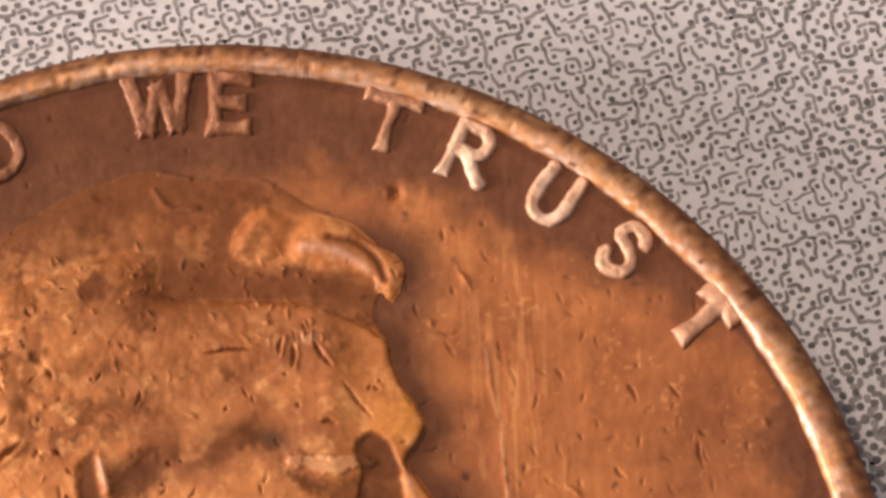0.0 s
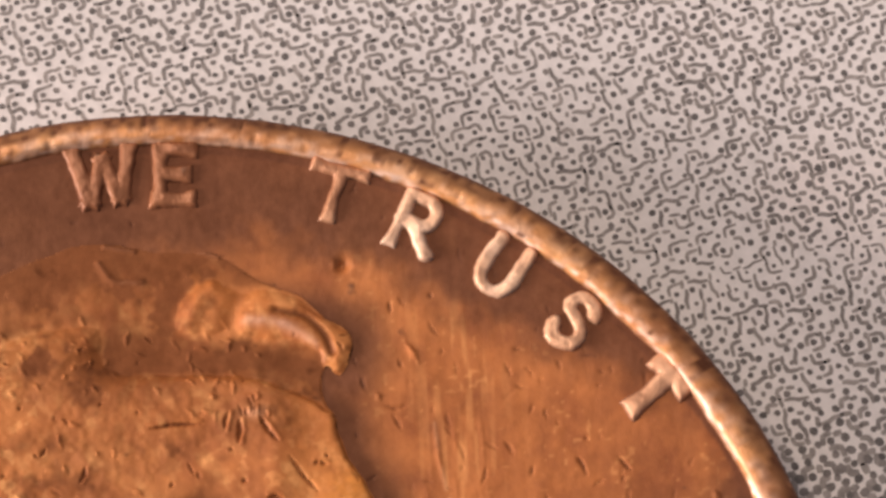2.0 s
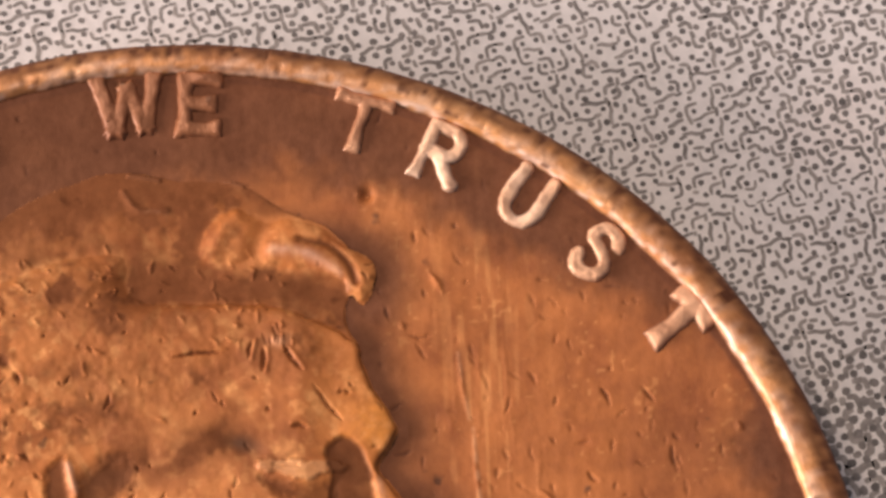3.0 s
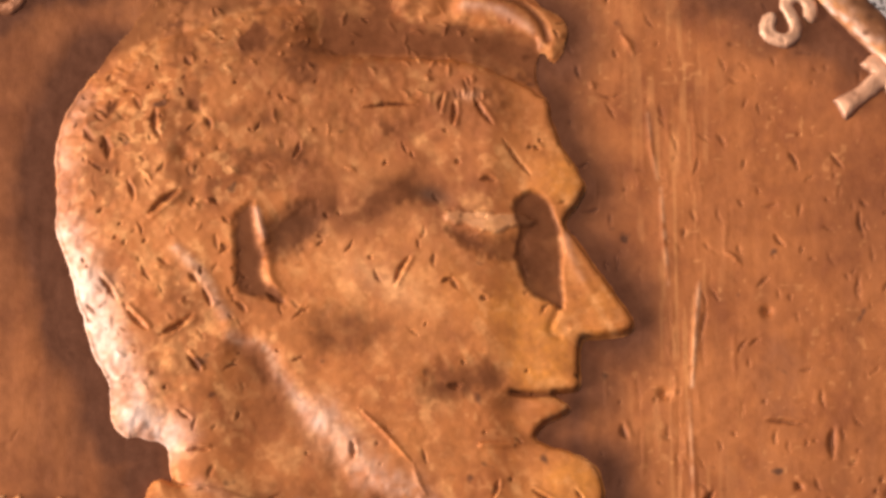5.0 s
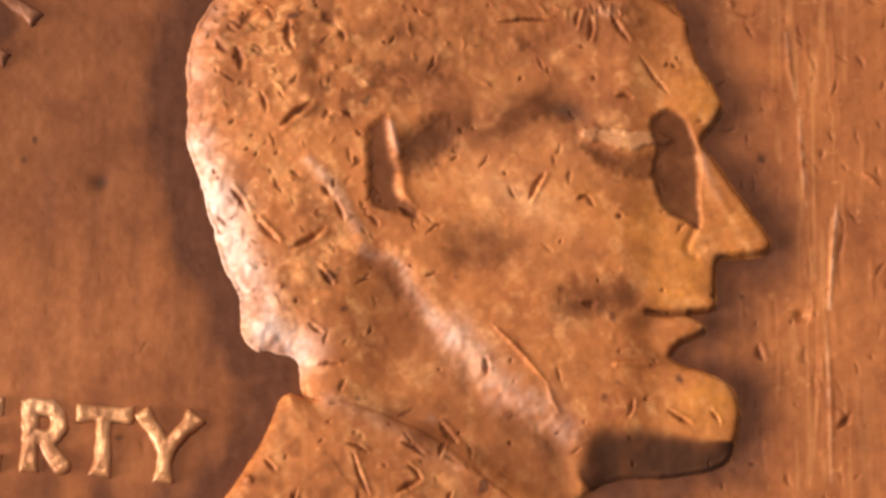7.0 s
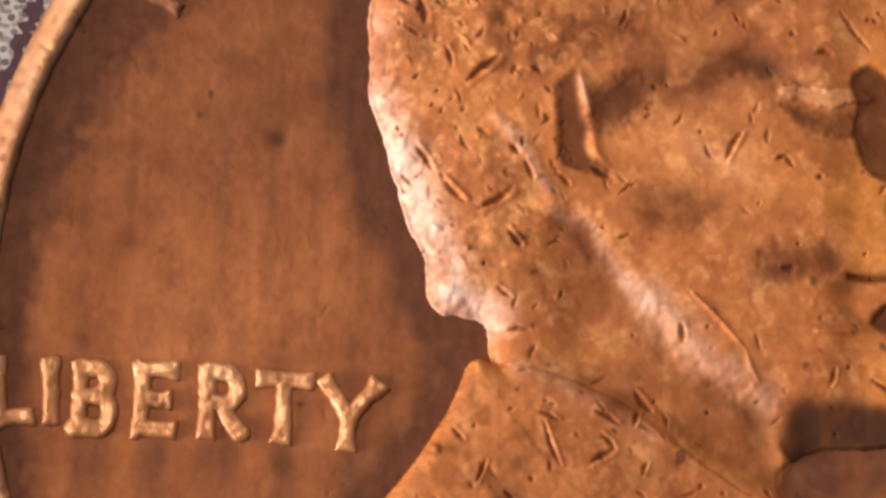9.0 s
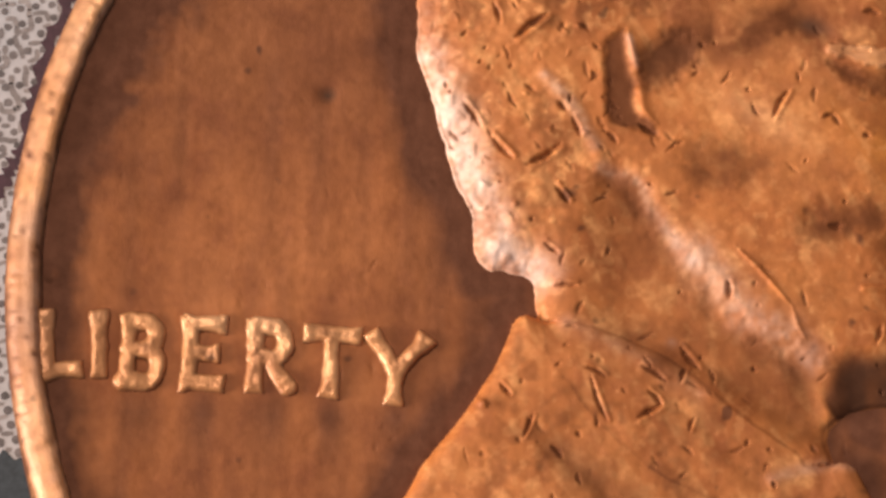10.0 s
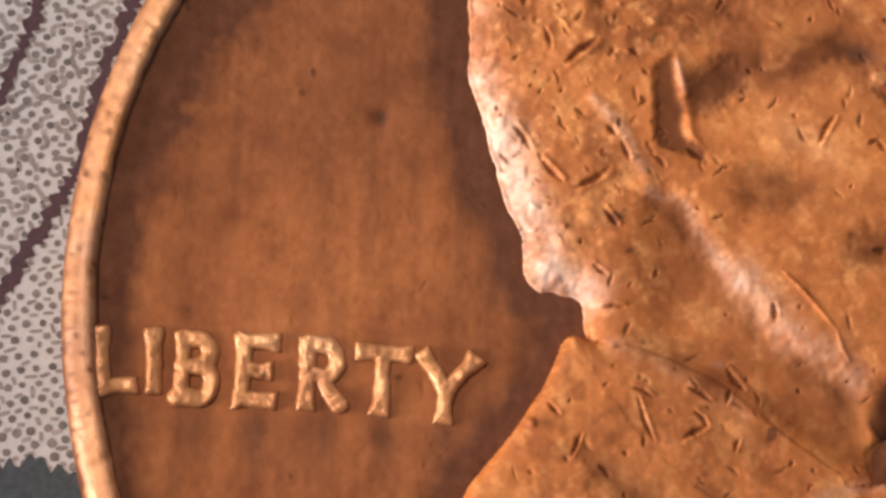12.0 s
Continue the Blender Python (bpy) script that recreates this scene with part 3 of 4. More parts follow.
    # bright burst of small cuts over the brow
    for n in range(6):
        px, py = 1.22 + 0.07 * n + rng.uniform(-0.03, 0.03), 5.10 + rng.uniform(-0.06, 0.08)
        cut((px, py), (px + rng.uniform(-0.06, 0.06), py - rng.uniform(0.10, 0.22)), 0.02, rng.choice((-0.04, -0.03, 0.02)), 0.0)
    keep = (np.maximum(dh, dc) > -0.14 * smooth((5.6 - y) / 0.6) - 0.005) & (np.hypot(x, y) < 9.06)
    z = np.where(np.maximum(dh, dc) > 0, np.maximum(z, 0.008), z)
    z += 0.05 * smooth((np.hypot(x, y) - 7.2) / 1.9)

    # patches of the old brown skin are left on the crown and on the neck; in the hollows shade is painted in with it
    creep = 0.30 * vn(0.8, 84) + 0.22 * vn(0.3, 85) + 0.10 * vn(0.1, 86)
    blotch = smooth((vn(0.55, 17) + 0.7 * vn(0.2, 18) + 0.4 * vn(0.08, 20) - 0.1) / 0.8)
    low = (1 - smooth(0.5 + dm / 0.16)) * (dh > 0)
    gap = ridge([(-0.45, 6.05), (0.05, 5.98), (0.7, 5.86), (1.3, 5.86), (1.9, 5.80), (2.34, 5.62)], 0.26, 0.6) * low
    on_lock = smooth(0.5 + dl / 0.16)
    skin_or_shade = low * (0.42 + 0.5 * np.exp(-np.clip(dh, 0, None) / 0.30) * smooth((y - 6.6) / 0.4)) * (1 - 0.85 * on_lock) + gap * (1 - on_lock) + low * 0.35 * blotch
    skin_or_shade += 0.55 * low * border_skin(x, y) * (1 - 0.8 * on_lock)
    skin_or_shade += ridge([(1.75, 6.56), (2.15, 6.46), (2.42, 6.18), (2.52, 5.92)], 0.06, 0.8) * on_lock
    skin_or_shade += 0.95 * ear + 0.85 * fore + 0.95 * eye + 0.62 * cheek + 0.82 * mouth + 0.7 * corner + 1.0 * smooth(2.5 * turned)
    skin_or_shade += ridge([(-0.7, 3.36), (0.0, 3.45), (0.8, 3.56)], 0.29, 0.9) * np.clip(0.75 + 0.7 * vn(0.32, 65) + 0.3 * vn(0.1, 66), 0.2, 1.1) + 0.8 * bag + ridge([(1.98, 0.78), (2.36, 0.76), (2.86, 0.80)], 0.05, 0.9)
    skin_or_shade += 0.48 * throat + ridge([(-1.62, 1.36), (-1.42, 1.14), (-1.16, 0.82)], 0.18, 0.45) + ridge([(0.2, -0.92), (0.75, -1.2)], 0.25, 0.35) + 0.34 * hair * smooth((x + 2.8) / 1.5)
    skin_or_shade += 0.42 * blotch * (0.45 + 0.55 * hair + 0.4 * (dc > 0)) + ridge([(-2.45, -2.20), (-1.93, -2.63), (-1.49, -3.17)], 0.26, 0.45) + (dc > 0) * (0.16 * smooth((x + 3.2) / 1.0) + blob(-0.7, -2.75, 0.9, 0.6, 0.25))
    skin_or_shade += blob(0.35, 3.72, 0.70, 0.36, 0.50) + blob(-0.35, 3.05, 0.5, 0.3, 0.22)
    skin_or_shade += 0.28 * smooth((y - 4.9) / 0.8) * smooth((0.6 - x) / 1.0)
    rubbed = 1 - np.clip(np.clip(skin_or_shade + (0.10 + 0.9 * np.minimum(skin_or_shade, 0.5)) * creep, 0, 0.95) + 0.85 * dirt, 0, 1)
    # the window's sheen on the nape, the back of the head and the jaw is painted pale, with some rubbed bare metal; the
    # brow, nose and chin are golden
    patchy = np.clip(0.55 + 0.5 * vn(0.35, 61) + 0.4 * vn(0.12, 62) + 0.35 * vn(0.06, 60), 0, 1)
    bare_or_sheen = 1.05 * ridge([(-2.75, 0.18), (-3.15, 0.35), (-3.38, 0.9), (-3.60, 1.5), (-3.90, 2.3), (-4.15, 2.9)], 0.30, 1.0) + 0.30 * ridge([(-4.2, 3.1), (-4.2, 4.2), (-4.0, 5.0)], 0.24, 1.0)
    bare_or_sheen += 0.42 * ridge([(-0.62, 0.42), (-0.25, -0.05), (0.10, -0.40), (0.52, -0.62)], 0.26, 1.0) + 0.45 * ridge(JAW[:5], 0.10, 1.0) + 0.35 * ridge([(-2.62, 2.80), (-2.25, 2.40), (-1.95, 1.85)], 0.08, 1.0)
    bare_or_sheen += 0.12 * lid + 0.18 * ridge([(2.74, 3.05), (2.80, 2.75), (2.95, 2.42)], 0.06, 1.0) + 0.4 * ridge([(-1.53, 3.35), (-1.42, 2.98)], 0.05, 1.0)
    bare_or_sheen += 0.06 * blob(0.2, 2.3, 0.7, 0.22, 1.0, -30) + 0.15 * ridge([(-2.3, -0.55), (-1.4, -0.95), (-0.6, -1.45)], 0.12, 1.0) + 0.25 * ridge([(0.36, -2.56), (0.66, -2.45), (1.04, -2.36), (1.40, -2.34)], 0.08, 1.0)
    bare_or_sheen += 0.5 * blob(0.80, -0.95, 0.22, 0.20, 1.0) + 0.5 * blob(-0.93, -0.77, 0.07, 0.06, 1.0) + 0.3 * on_lock * ridge([(1.35, 6.42), (1.85, 6.34), (2.20, 6.12), (2.36, 5.86)], 0.08, 1.0) + 0.3 * blob(1.40, 5.05, 0.16, 0.08, 1.0)
    flecks = smooth((vn(0.11, 51) + 0.6 * vn(0.05, 52) - 0.15) / 0.4)
    polished = 0.28 * hair * smooth((-1.9 - x) / 0.8) * smooth((4.8 - y) / 1.0) + (0.35 + 0.65 * hair * smooth((-1.2 - x) / 1.0)) * flecks + 0.5 * smooth((value_noise(x + 0.6 * y, 0.35 * y, 0.16, 53) + 0.5 * vn(0.4, 54) - 0.2) / 0.5)
    polished += 0.8 * blob(1.40, 5.05, 0.25, 0.12, 1.0) + 0.5 * blob(0.4, 2.25, 0.8, 0.25, 1.0, -30) + 0.4 * ridge(JAW[:6], 0.3, 1.0) + 0.35 * ridge([(-2.0, -0.75), (-1.3, -1.15), (-0.6, -1.9)], 0.25, 1.0)
    bare_or_sheen += ridge([(-0.70, 7.34), (-0.49, 7.06), (-0.10, 7.05)], 0.05, 0.3) + ridge([(-0.62, 7.58), (-0.20, 7.50)], 0.035, 0.5) + ridge([(0.70, 7.46), (0.98, 7.38)], 0.035, 0.5)
    golden = blob(2.70, 3.85, 0.45, 0.45, 0.8) + blob(2.20, 1.70, 0.5, 0.6, 0.8) + blob(3.2, 2.0, 0.5, 0.6, 0.5) + blob(2.50, 1.15, 0.45, 0.38, 1.1) + blob(2.75, -0.52, 0.50, 0.42, 1.1) + blob(1.7, 2.3, 0.8, 0.5, 0.3)
    # hard dark grime on a patch of the temple and under the chin, with painted shade under the chin, in eye and ear
    grime_shade = np.clip(0.85 * smooth(2.2 * turned) * smooth((x - 0.8) / 0.5) + 0.20 * ear + 0.20 * eye + 0.35 * fore + 0.8 * blob(0.86, 3.60, 0.26, 0.14, 1.0, -20), 0, 0.85) * np.clip(0.9 + 0.35 * vn(0.2, 67), 0, 1)
    wear_or_light = lambda amount: np.clip(amount, 0, 0.9) * patchy
    return sheet("bust_relief", x, y, FIELD + z, keep, rubbed, bare_or_sheen=np.clip(bare_or_sheen, 0, 0.92) * (0.3 + 0.7 * patchy), polished=np.clip(wear_or_light(polished) + 0.55 * lid, 0, 0.9), golden=np.clip(golden, 0, 0.9) * (0.45 + 0.55 * patchy), grime_shade=grime_shade)


def carve_field():
    """The flat of the coin around the bust, dished up to the rim, with its nicks and long scratches."""
    x, y = np.meshgrid(np.arange(-9.2, 9.2, 0.024), grid_lines(-9.2, -4.0, 9.2, 0.024, 0.1))
    r = np.hypot(x, y)
    z = 0.05 * smooth((r - 7.2) / 1.9) + 0.012 * value_noise(x, y, 1.4, 21) + 0.005 * value_noise(x, y, 0.4, 22)
    z += 0.0012 * value_noise(x, 0.12 * y, 0.10, 23) + 0.0018 * value_noise(x, y, 0.09, 24)
    dirt = np.zeros(x.shape)
    cut = lambda a, b, w=0.035, k=0.05, lip=0.35: nick(x, y, z, a, b, w, k, lip, dirt)
    cut((4.57, 2.41), (4.44, 0.91), 0.034, -0.022, 0.0)
    cut((4.66, 2.05), (4.56, 1.55), 0.03, 0.02, 0.0)
    cut((4.06, 3.75), (4.15, 2.37), 0.03, -0.014, 0.0)
    cut((4.40, 0.70), (4.44, -1.50), 0.03, -0.010, 0.0)
    cut((4.25, 0.85), (4.22, -0.9), 0.025, 0.006)
    cut((3.90, 4.85), (4.02, 3.9), 0.03, -0.015, 0.0)
    lines = random.Random(31)
    for _ in range(46):
        px, py, run = lines.gauss(4.15, 0.45), lines.uniform(-2.6, 5.2), lines.uniform(0.2, 0.9)
        cut((px, py), (px + lines.uniform(-0.03, 0.05), py - run), 0.028, lines.choice((-1, -1, 1)) * lines.uniform(0.002, 0.006), 0.0)
    cut((5.85, 4.30), (5.98, 4.00), 0.022, 0.035, 0.1)
    cut((6.42, 4.28), (6.60, 4.05), 0.022, 0.035, 0.1)
    cut((5.45, 0.42), (5.98, 0.36), 0.028, 0.04, 0.2)
    cut((6.80, 3.45), (6.86, 3.05), 0.022, 0.035, 0.1)
    cut((5.62, 3.10), (5.78, 2.92), 0.022, 0.035, 0.1)
    cut((4.90, 2.85), (5.15, 2.65), 0.03, -0.03, 0.0)
    cut((6.35, 0.31), (6.34, -0.09), 0.05, 0.05, 0.3)
    cut((5.83, -0.45), (5.92, -0.54), 0.05, 0.06, 0.2)
    cut((4.55, -0.75), (4.70, -0.58), 0.04, 0.05, 0.3)
    cut((3.47, 0.37), (3.54, 0.17), 0.04, 0.05, 0.3)
    cut((3.10, 5.32), (3.16, 5.20), 0.035, -0.03, 0.0)
    cut((3.54, 6.04), (3.72, 5.72), 0.04, -0.03, 0.0)
    cut((7.72, 3.72), (7.80, 3.60), 0.04, -0.03, 0.0)
    pit(x, y, z, 4.05, 0.80, 0.07, 0.06)
    pit(x, y, z, 5.49, 1.98, 0.07, 0.06)
    pit(x, y, z, 2.70, 7.20, 0.09, 0.08)
    pit(x, y, z, 2.60, 7.20, 0.05, -0.03)
    pit(x, y, z, -5.44, 2.51, 0.16, 0.03)
    rng = random.Random(9)
    for n in range(360):
        px, py = rng.uniform(-8.8, 8.8), rng.uniform(-4.5, 8.8)
        if n < 170:
            px, py = rng.uniform(2.8, 7.6), rng.uniform(-2.5, 7.0)
        if math.hypot(px, py) > 8.8:
            continue
        turn = rng.choice((rng.gauss(95, 12), rng.gauss(115, 15), rng.uniform(0, 180)))
        half = rng.uniform(0.03, 0.14)
        a = (px - half * math.cos(radians(turn)), py - half * math.sin(radians(turn)))
        quiet = 0.35 if px < -3 else 1.0
        cut(a, (2 * px - a[0], 2 * py - a[1]), rng.uniform(0.015, 0.024), quiet * rng.uniform(0.005, 0.024), rng.choice((0, 0, 0, 0.3)))
    out = np.maximum(inside_distance(x, y, HEAD), inside_distance(x, y, COAT))
    z -= 0.02 * np.exp(-np.clip(-out, 0, None) / 0.42) * smooth((6.6 - y) / 1.2)
    hidden = out > 0.12
    # fingers have rubbed the open field; the old brown skin is left in uneven patches by the raised work and the
    # border, and shade beside the bust is painted in with it
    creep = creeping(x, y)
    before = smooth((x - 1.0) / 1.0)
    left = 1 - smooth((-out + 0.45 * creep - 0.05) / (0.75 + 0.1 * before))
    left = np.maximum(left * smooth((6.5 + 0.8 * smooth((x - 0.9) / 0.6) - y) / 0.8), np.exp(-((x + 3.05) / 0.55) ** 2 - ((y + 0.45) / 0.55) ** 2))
    # shade on the field under the chin, painted as a dark patch
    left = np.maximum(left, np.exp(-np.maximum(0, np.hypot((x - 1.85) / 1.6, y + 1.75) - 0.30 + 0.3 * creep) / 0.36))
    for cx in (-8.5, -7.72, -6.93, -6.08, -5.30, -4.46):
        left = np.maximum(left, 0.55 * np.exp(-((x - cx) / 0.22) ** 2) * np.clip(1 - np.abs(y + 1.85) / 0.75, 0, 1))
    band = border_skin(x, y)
    # darker towards both sides; shade at the rim's foot is painted in
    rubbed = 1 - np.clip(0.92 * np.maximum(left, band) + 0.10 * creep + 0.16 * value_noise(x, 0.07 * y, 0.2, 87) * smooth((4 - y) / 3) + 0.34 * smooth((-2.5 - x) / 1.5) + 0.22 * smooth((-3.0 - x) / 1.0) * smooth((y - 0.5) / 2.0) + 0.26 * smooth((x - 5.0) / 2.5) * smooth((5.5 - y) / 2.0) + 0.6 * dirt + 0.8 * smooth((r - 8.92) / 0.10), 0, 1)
    # the long scratches have laid bare bright metal, and fine flow lines beside them are polished
    bare_or_sheen = np.zeros(x.shape)
    for line, amount in (([(4.57, 2.41), (4.50, 1.6), (4.44, 0.91)], 1.0), ([(4.06, 3.75), (4.15, 2.37)], 0.6), ([(4.40, 0.70), (4.44, -1.50)], 0.6), ([(3.90, 4.85), (4.02, 3.9)], 0.4)):
        bare_or_sheen = np.maximum(bare_or_sheen, amount * np.exp(-(line_distance(x, y, line)[0] / 0.028) ** 2) * np.clip(0.6 + 0.8 * value_noise(x, y, 0.12, 25), 0, 1))
    flow = np.exp(-((x - 4.25) / 0.65) ** 2) * smooth((y + 3) / 1.0)
    polished = 0.30 * flow * smooth((value_noise(x, 0.06 * y, 0.055, 26) + 0.5 * value_noise(x, 0.3 * y, 0.12, 27) - 0.25) / 0.4) + 0.30 * smooth((value_noise(x, y, 0.07, 28) + 0.4 * value_noise(x, y, 0.4, 29) - 0.75) / 0.25) * smooth((x - 2) / 1)
    return sheet("field", x, y, FIELD + z, (r < 9.16) & ~hidden, rubbed, bare_or_sheen=0.22 * bare_or_sheen, polished=np.clip(polished + 0.6 * bare_or_sheen, 0, 0.9))


def turn_rim():
    """The raised rim and the coin's edge wall, turned as one ring, with a ragged inner edge and small dents."""
    profile = [(9.03, FIELD - 0.03), (9.06, FIELD + 0.06), (9.09, 1.40), (9.12, RIM_TOP - 0.015), (9.17, RIM_TOP), (9.25, RIM_TOP - 0.003), (9.33, RIM_TOP - 0.022), (9.41, RIM_TOP - 0.065), (9.485, 1.38), (R_OUT, 1.28), (R_OUT, 0.80), (R_OUT, 0.20), (9.50, 0.10), (9.40, 0.03), (9.2, 0.0)]
    n, m = 1800, len(profile)
    ang = np.linspace(0, 2 * np.pi, n, endpoint=False)
    c, s = np.cos(ang), np.sin(ang)
    ragged = 0.022 * value_noise(9 * c, 9 * s, 0.7, 31) + 0.014 * value_noise(9 * c, 9 * s, 0.14, 32)
    verts = np.zeros((n, m, 3))
    for k, (r, z) in enumerate(profile):
        inner, top = max(0.0, 1 - k / 5), (1.0 if 2 <= k <= 9 else 0.0)
        swell = 0.085 * np.exp(-((np.degrees(ang) - 38) / 26) ** 2) * smooth((r - 9.2) / 0.2) * (k < 13)
        spread = -0.14 * np.exp(-((np.degrees(ang) - 10) / 14) ** 2) * smooth((9.3 - r) / 0.2)
        rr = r + swell + spread + inner * ragged + (0.006 * value_noise(9 * c, 9 * s, 0.3, 33 + k) if k < 10 else 0)
        zz = z + top * (0.004 * value_noise(9 * c, 9 * s, 0.9, 50) + 0.002 * value_noise(9 * c, 9 * s, 0.45, 51 + k) + 0.003 * value_noise(9 * c, 9 * s, 0.09, 71 + k))
        verts[:, k] = np.stack([rr * c, rr * s, zz + 0 * c], -1)
    rng = random.Random(12)
    dents = np.zeros((n, m))
    for _ in range(150):
        at, wide, deep, k0 = rng.uniform(0, 2 * math.pi), rng.uniform(0.002, 0.006), rng.uniform(0.008, 0.035), rng.uniform(1.5, 8.5)
        gap = (ang - at + math.pi) % (2 * math.pi) - math.pi
        fall = np.exp(-(gap / wide) ** 2)[:, None] * np.exp(-((np.arange(m) - k0) / rng.uniform(0.5, 1.1)) ** 2)[None]
        verts[:, :, 2] -= deep * fall * (np.arange(m) < 11)[None]
        dents += deep / 0.03 * fall
    idx = np.arange(n * m).reshape(n, m)
    nxt = np.roll(idx, -1, 0)
    f = np.stack([idx[:, :-1], idx[:, 1:], nxt[:, 1:], nxt[:, :-1]], -1).reshape(-1, 4)
    me = mesh_of("rim", verts.reshape(-1, 3), f[:, ::-1])
    # only the crest of the rim is rubbed bright; its inner wall is darkened with painted shade
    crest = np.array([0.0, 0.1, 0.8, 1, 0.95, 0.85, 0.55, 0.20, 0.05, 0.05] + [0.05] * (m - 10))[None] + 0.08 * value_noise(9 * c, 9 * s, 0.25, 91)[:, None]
    # the window's light on the outer shoulder of its side is painted in as brightness
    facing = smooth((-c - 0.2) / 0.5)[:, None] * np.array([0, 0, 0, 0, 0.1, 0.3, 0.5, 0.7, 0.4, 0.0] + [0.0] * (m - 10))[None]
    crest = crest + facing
    for k in range(m):
        spots = value_noise(9 * ang, 0.17 * k + 0 * ang, 0.12, 120) + 0.5 * value_noise(9 * c, 9 * s, 0.3, 130)
        crest[:, k] += 0.42 * value_noise(9 * ang, 0.23 * k + 0 * ang, 0.10, 121) * (k >= 2)
        crest[:, k] -= 0.7 * smooth((spots - 0.72) / 0.3) * (k >= 3)
    crest -= 0.45 * np.clip(dents, 0, 1)
    # sheen of the inner edge towards the window, painted pale
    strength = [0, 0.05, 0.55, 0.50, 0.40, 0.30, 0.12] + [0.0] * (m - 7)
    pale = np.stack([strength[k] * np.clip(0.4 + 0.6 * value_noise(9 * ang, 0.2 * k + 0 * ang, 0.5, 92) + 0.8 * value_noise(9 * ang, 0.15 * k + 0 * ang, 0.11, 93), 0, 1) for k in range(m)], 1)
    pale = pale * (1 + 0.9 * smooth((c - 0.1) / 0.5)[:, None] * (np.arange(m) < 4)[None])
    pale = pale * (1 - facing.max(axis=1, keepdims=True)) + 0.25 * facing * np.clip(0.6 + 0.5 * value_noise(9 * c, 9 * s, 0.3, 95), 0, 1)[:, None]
    for kind, amount in (("rubbed", crest), ("bare_or_sheen", pale)):
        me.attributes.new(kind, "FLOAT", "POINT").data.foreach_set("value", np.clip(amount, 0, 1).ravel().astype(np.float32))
    return me


def arc(cx, cy, rx, ry, a0, a1, n=9):
    return [(cx + rx * math.cos(radians(a0 + (a1 - a0) * k / n)), cy + ry * math.sin(radians(a0 + (a1 - a0) * k / n))) for k in range(n + 1)]


STROKES = {
    "L": [[(0.1, 1), (0.1, 0)], [(0.1, 0), (0.95, 0.02)]],
    "I": [[(0.5, 0), (0.5, 1)]],
    "B": [[(0.1, 0), (0.1, 1)], [(0.1, 1), (0.6, 1)] + arc(0.6, 0.76, 0.26, 0.24, 90, -90) + [(0.1, 0.53)], [(0.6, 0.53)] + arc(0.62, 0.265, 0.32, 0.265, 90, -90) + [(0.0, 0.0)]],
    "E": [[(0.1, 0), (0.1, 1)], [(0.1, 1), (0.92, 1)], [(0.1, 0.52), (0.78, 0.52)], [(0.0, 0), (0.95, 0)]],
    "R": [[(0.1, 0), (0.1, 1)], [(0.1, 1), (0.55, 1)] + arc(0.56, 0.74, 0.30, 0.26, 90, -90) + [(0.1, 0.48)], [(0.45, 0.48), (0.70, 0.22), (0.98, 0.0)]],
    "T": [[(0.5, 0), (0.5, 1)], [(0.0, 0.97), (1.0, 0.97)]],
    "Y": [[(0.5, 0), (0.5, 0.45)], [(0.5, 0.45), (0.04, 1)], [(0.5, 0.45), (0.96, 1)]],
    "W": [[(0.0, 1), (0.24, 0)], [(0.24, 0), (0.5, 0.8)], [(0.5, 0.8), (0.76, 0)], [(0.76, 0), (1, 1)]],
    "U": [[(0.08, 1), (0.08, 0.35)] + arc(0.5, 0.35, 0.42, 0.35, 180, 360) + [(0.92, 1)]],
    "S": [arc(0.5, 0.75, 0.36, 0.24, 15, 215) + [(0.62, 0.5)] + arc(0.5, 0.25, 0.40, 0.26, 40, -170)],
    "D": [[(0.1, 0), (0.1, 1)], [(0.1, 1), (0.45, 1)] + arc(0.45, 0.5, 0.48, 0.5, 90, -90) + [(0.1, 0)]],
    "O": [arc(0.5, 0.5, 0.46, 0.5, 0, 360, 20)],
    "G": [arc(0.5, 0.5, 0.46, 0.5, 40, 330, 16) + [(0.92, 0.45), (0.6, 0.45)]],
    "N": [[(0.08, 0), (0.08, 1)], [(0.08, 1), (0.92, 0)], [(0.92, 0), (0.92, 1)]],
}


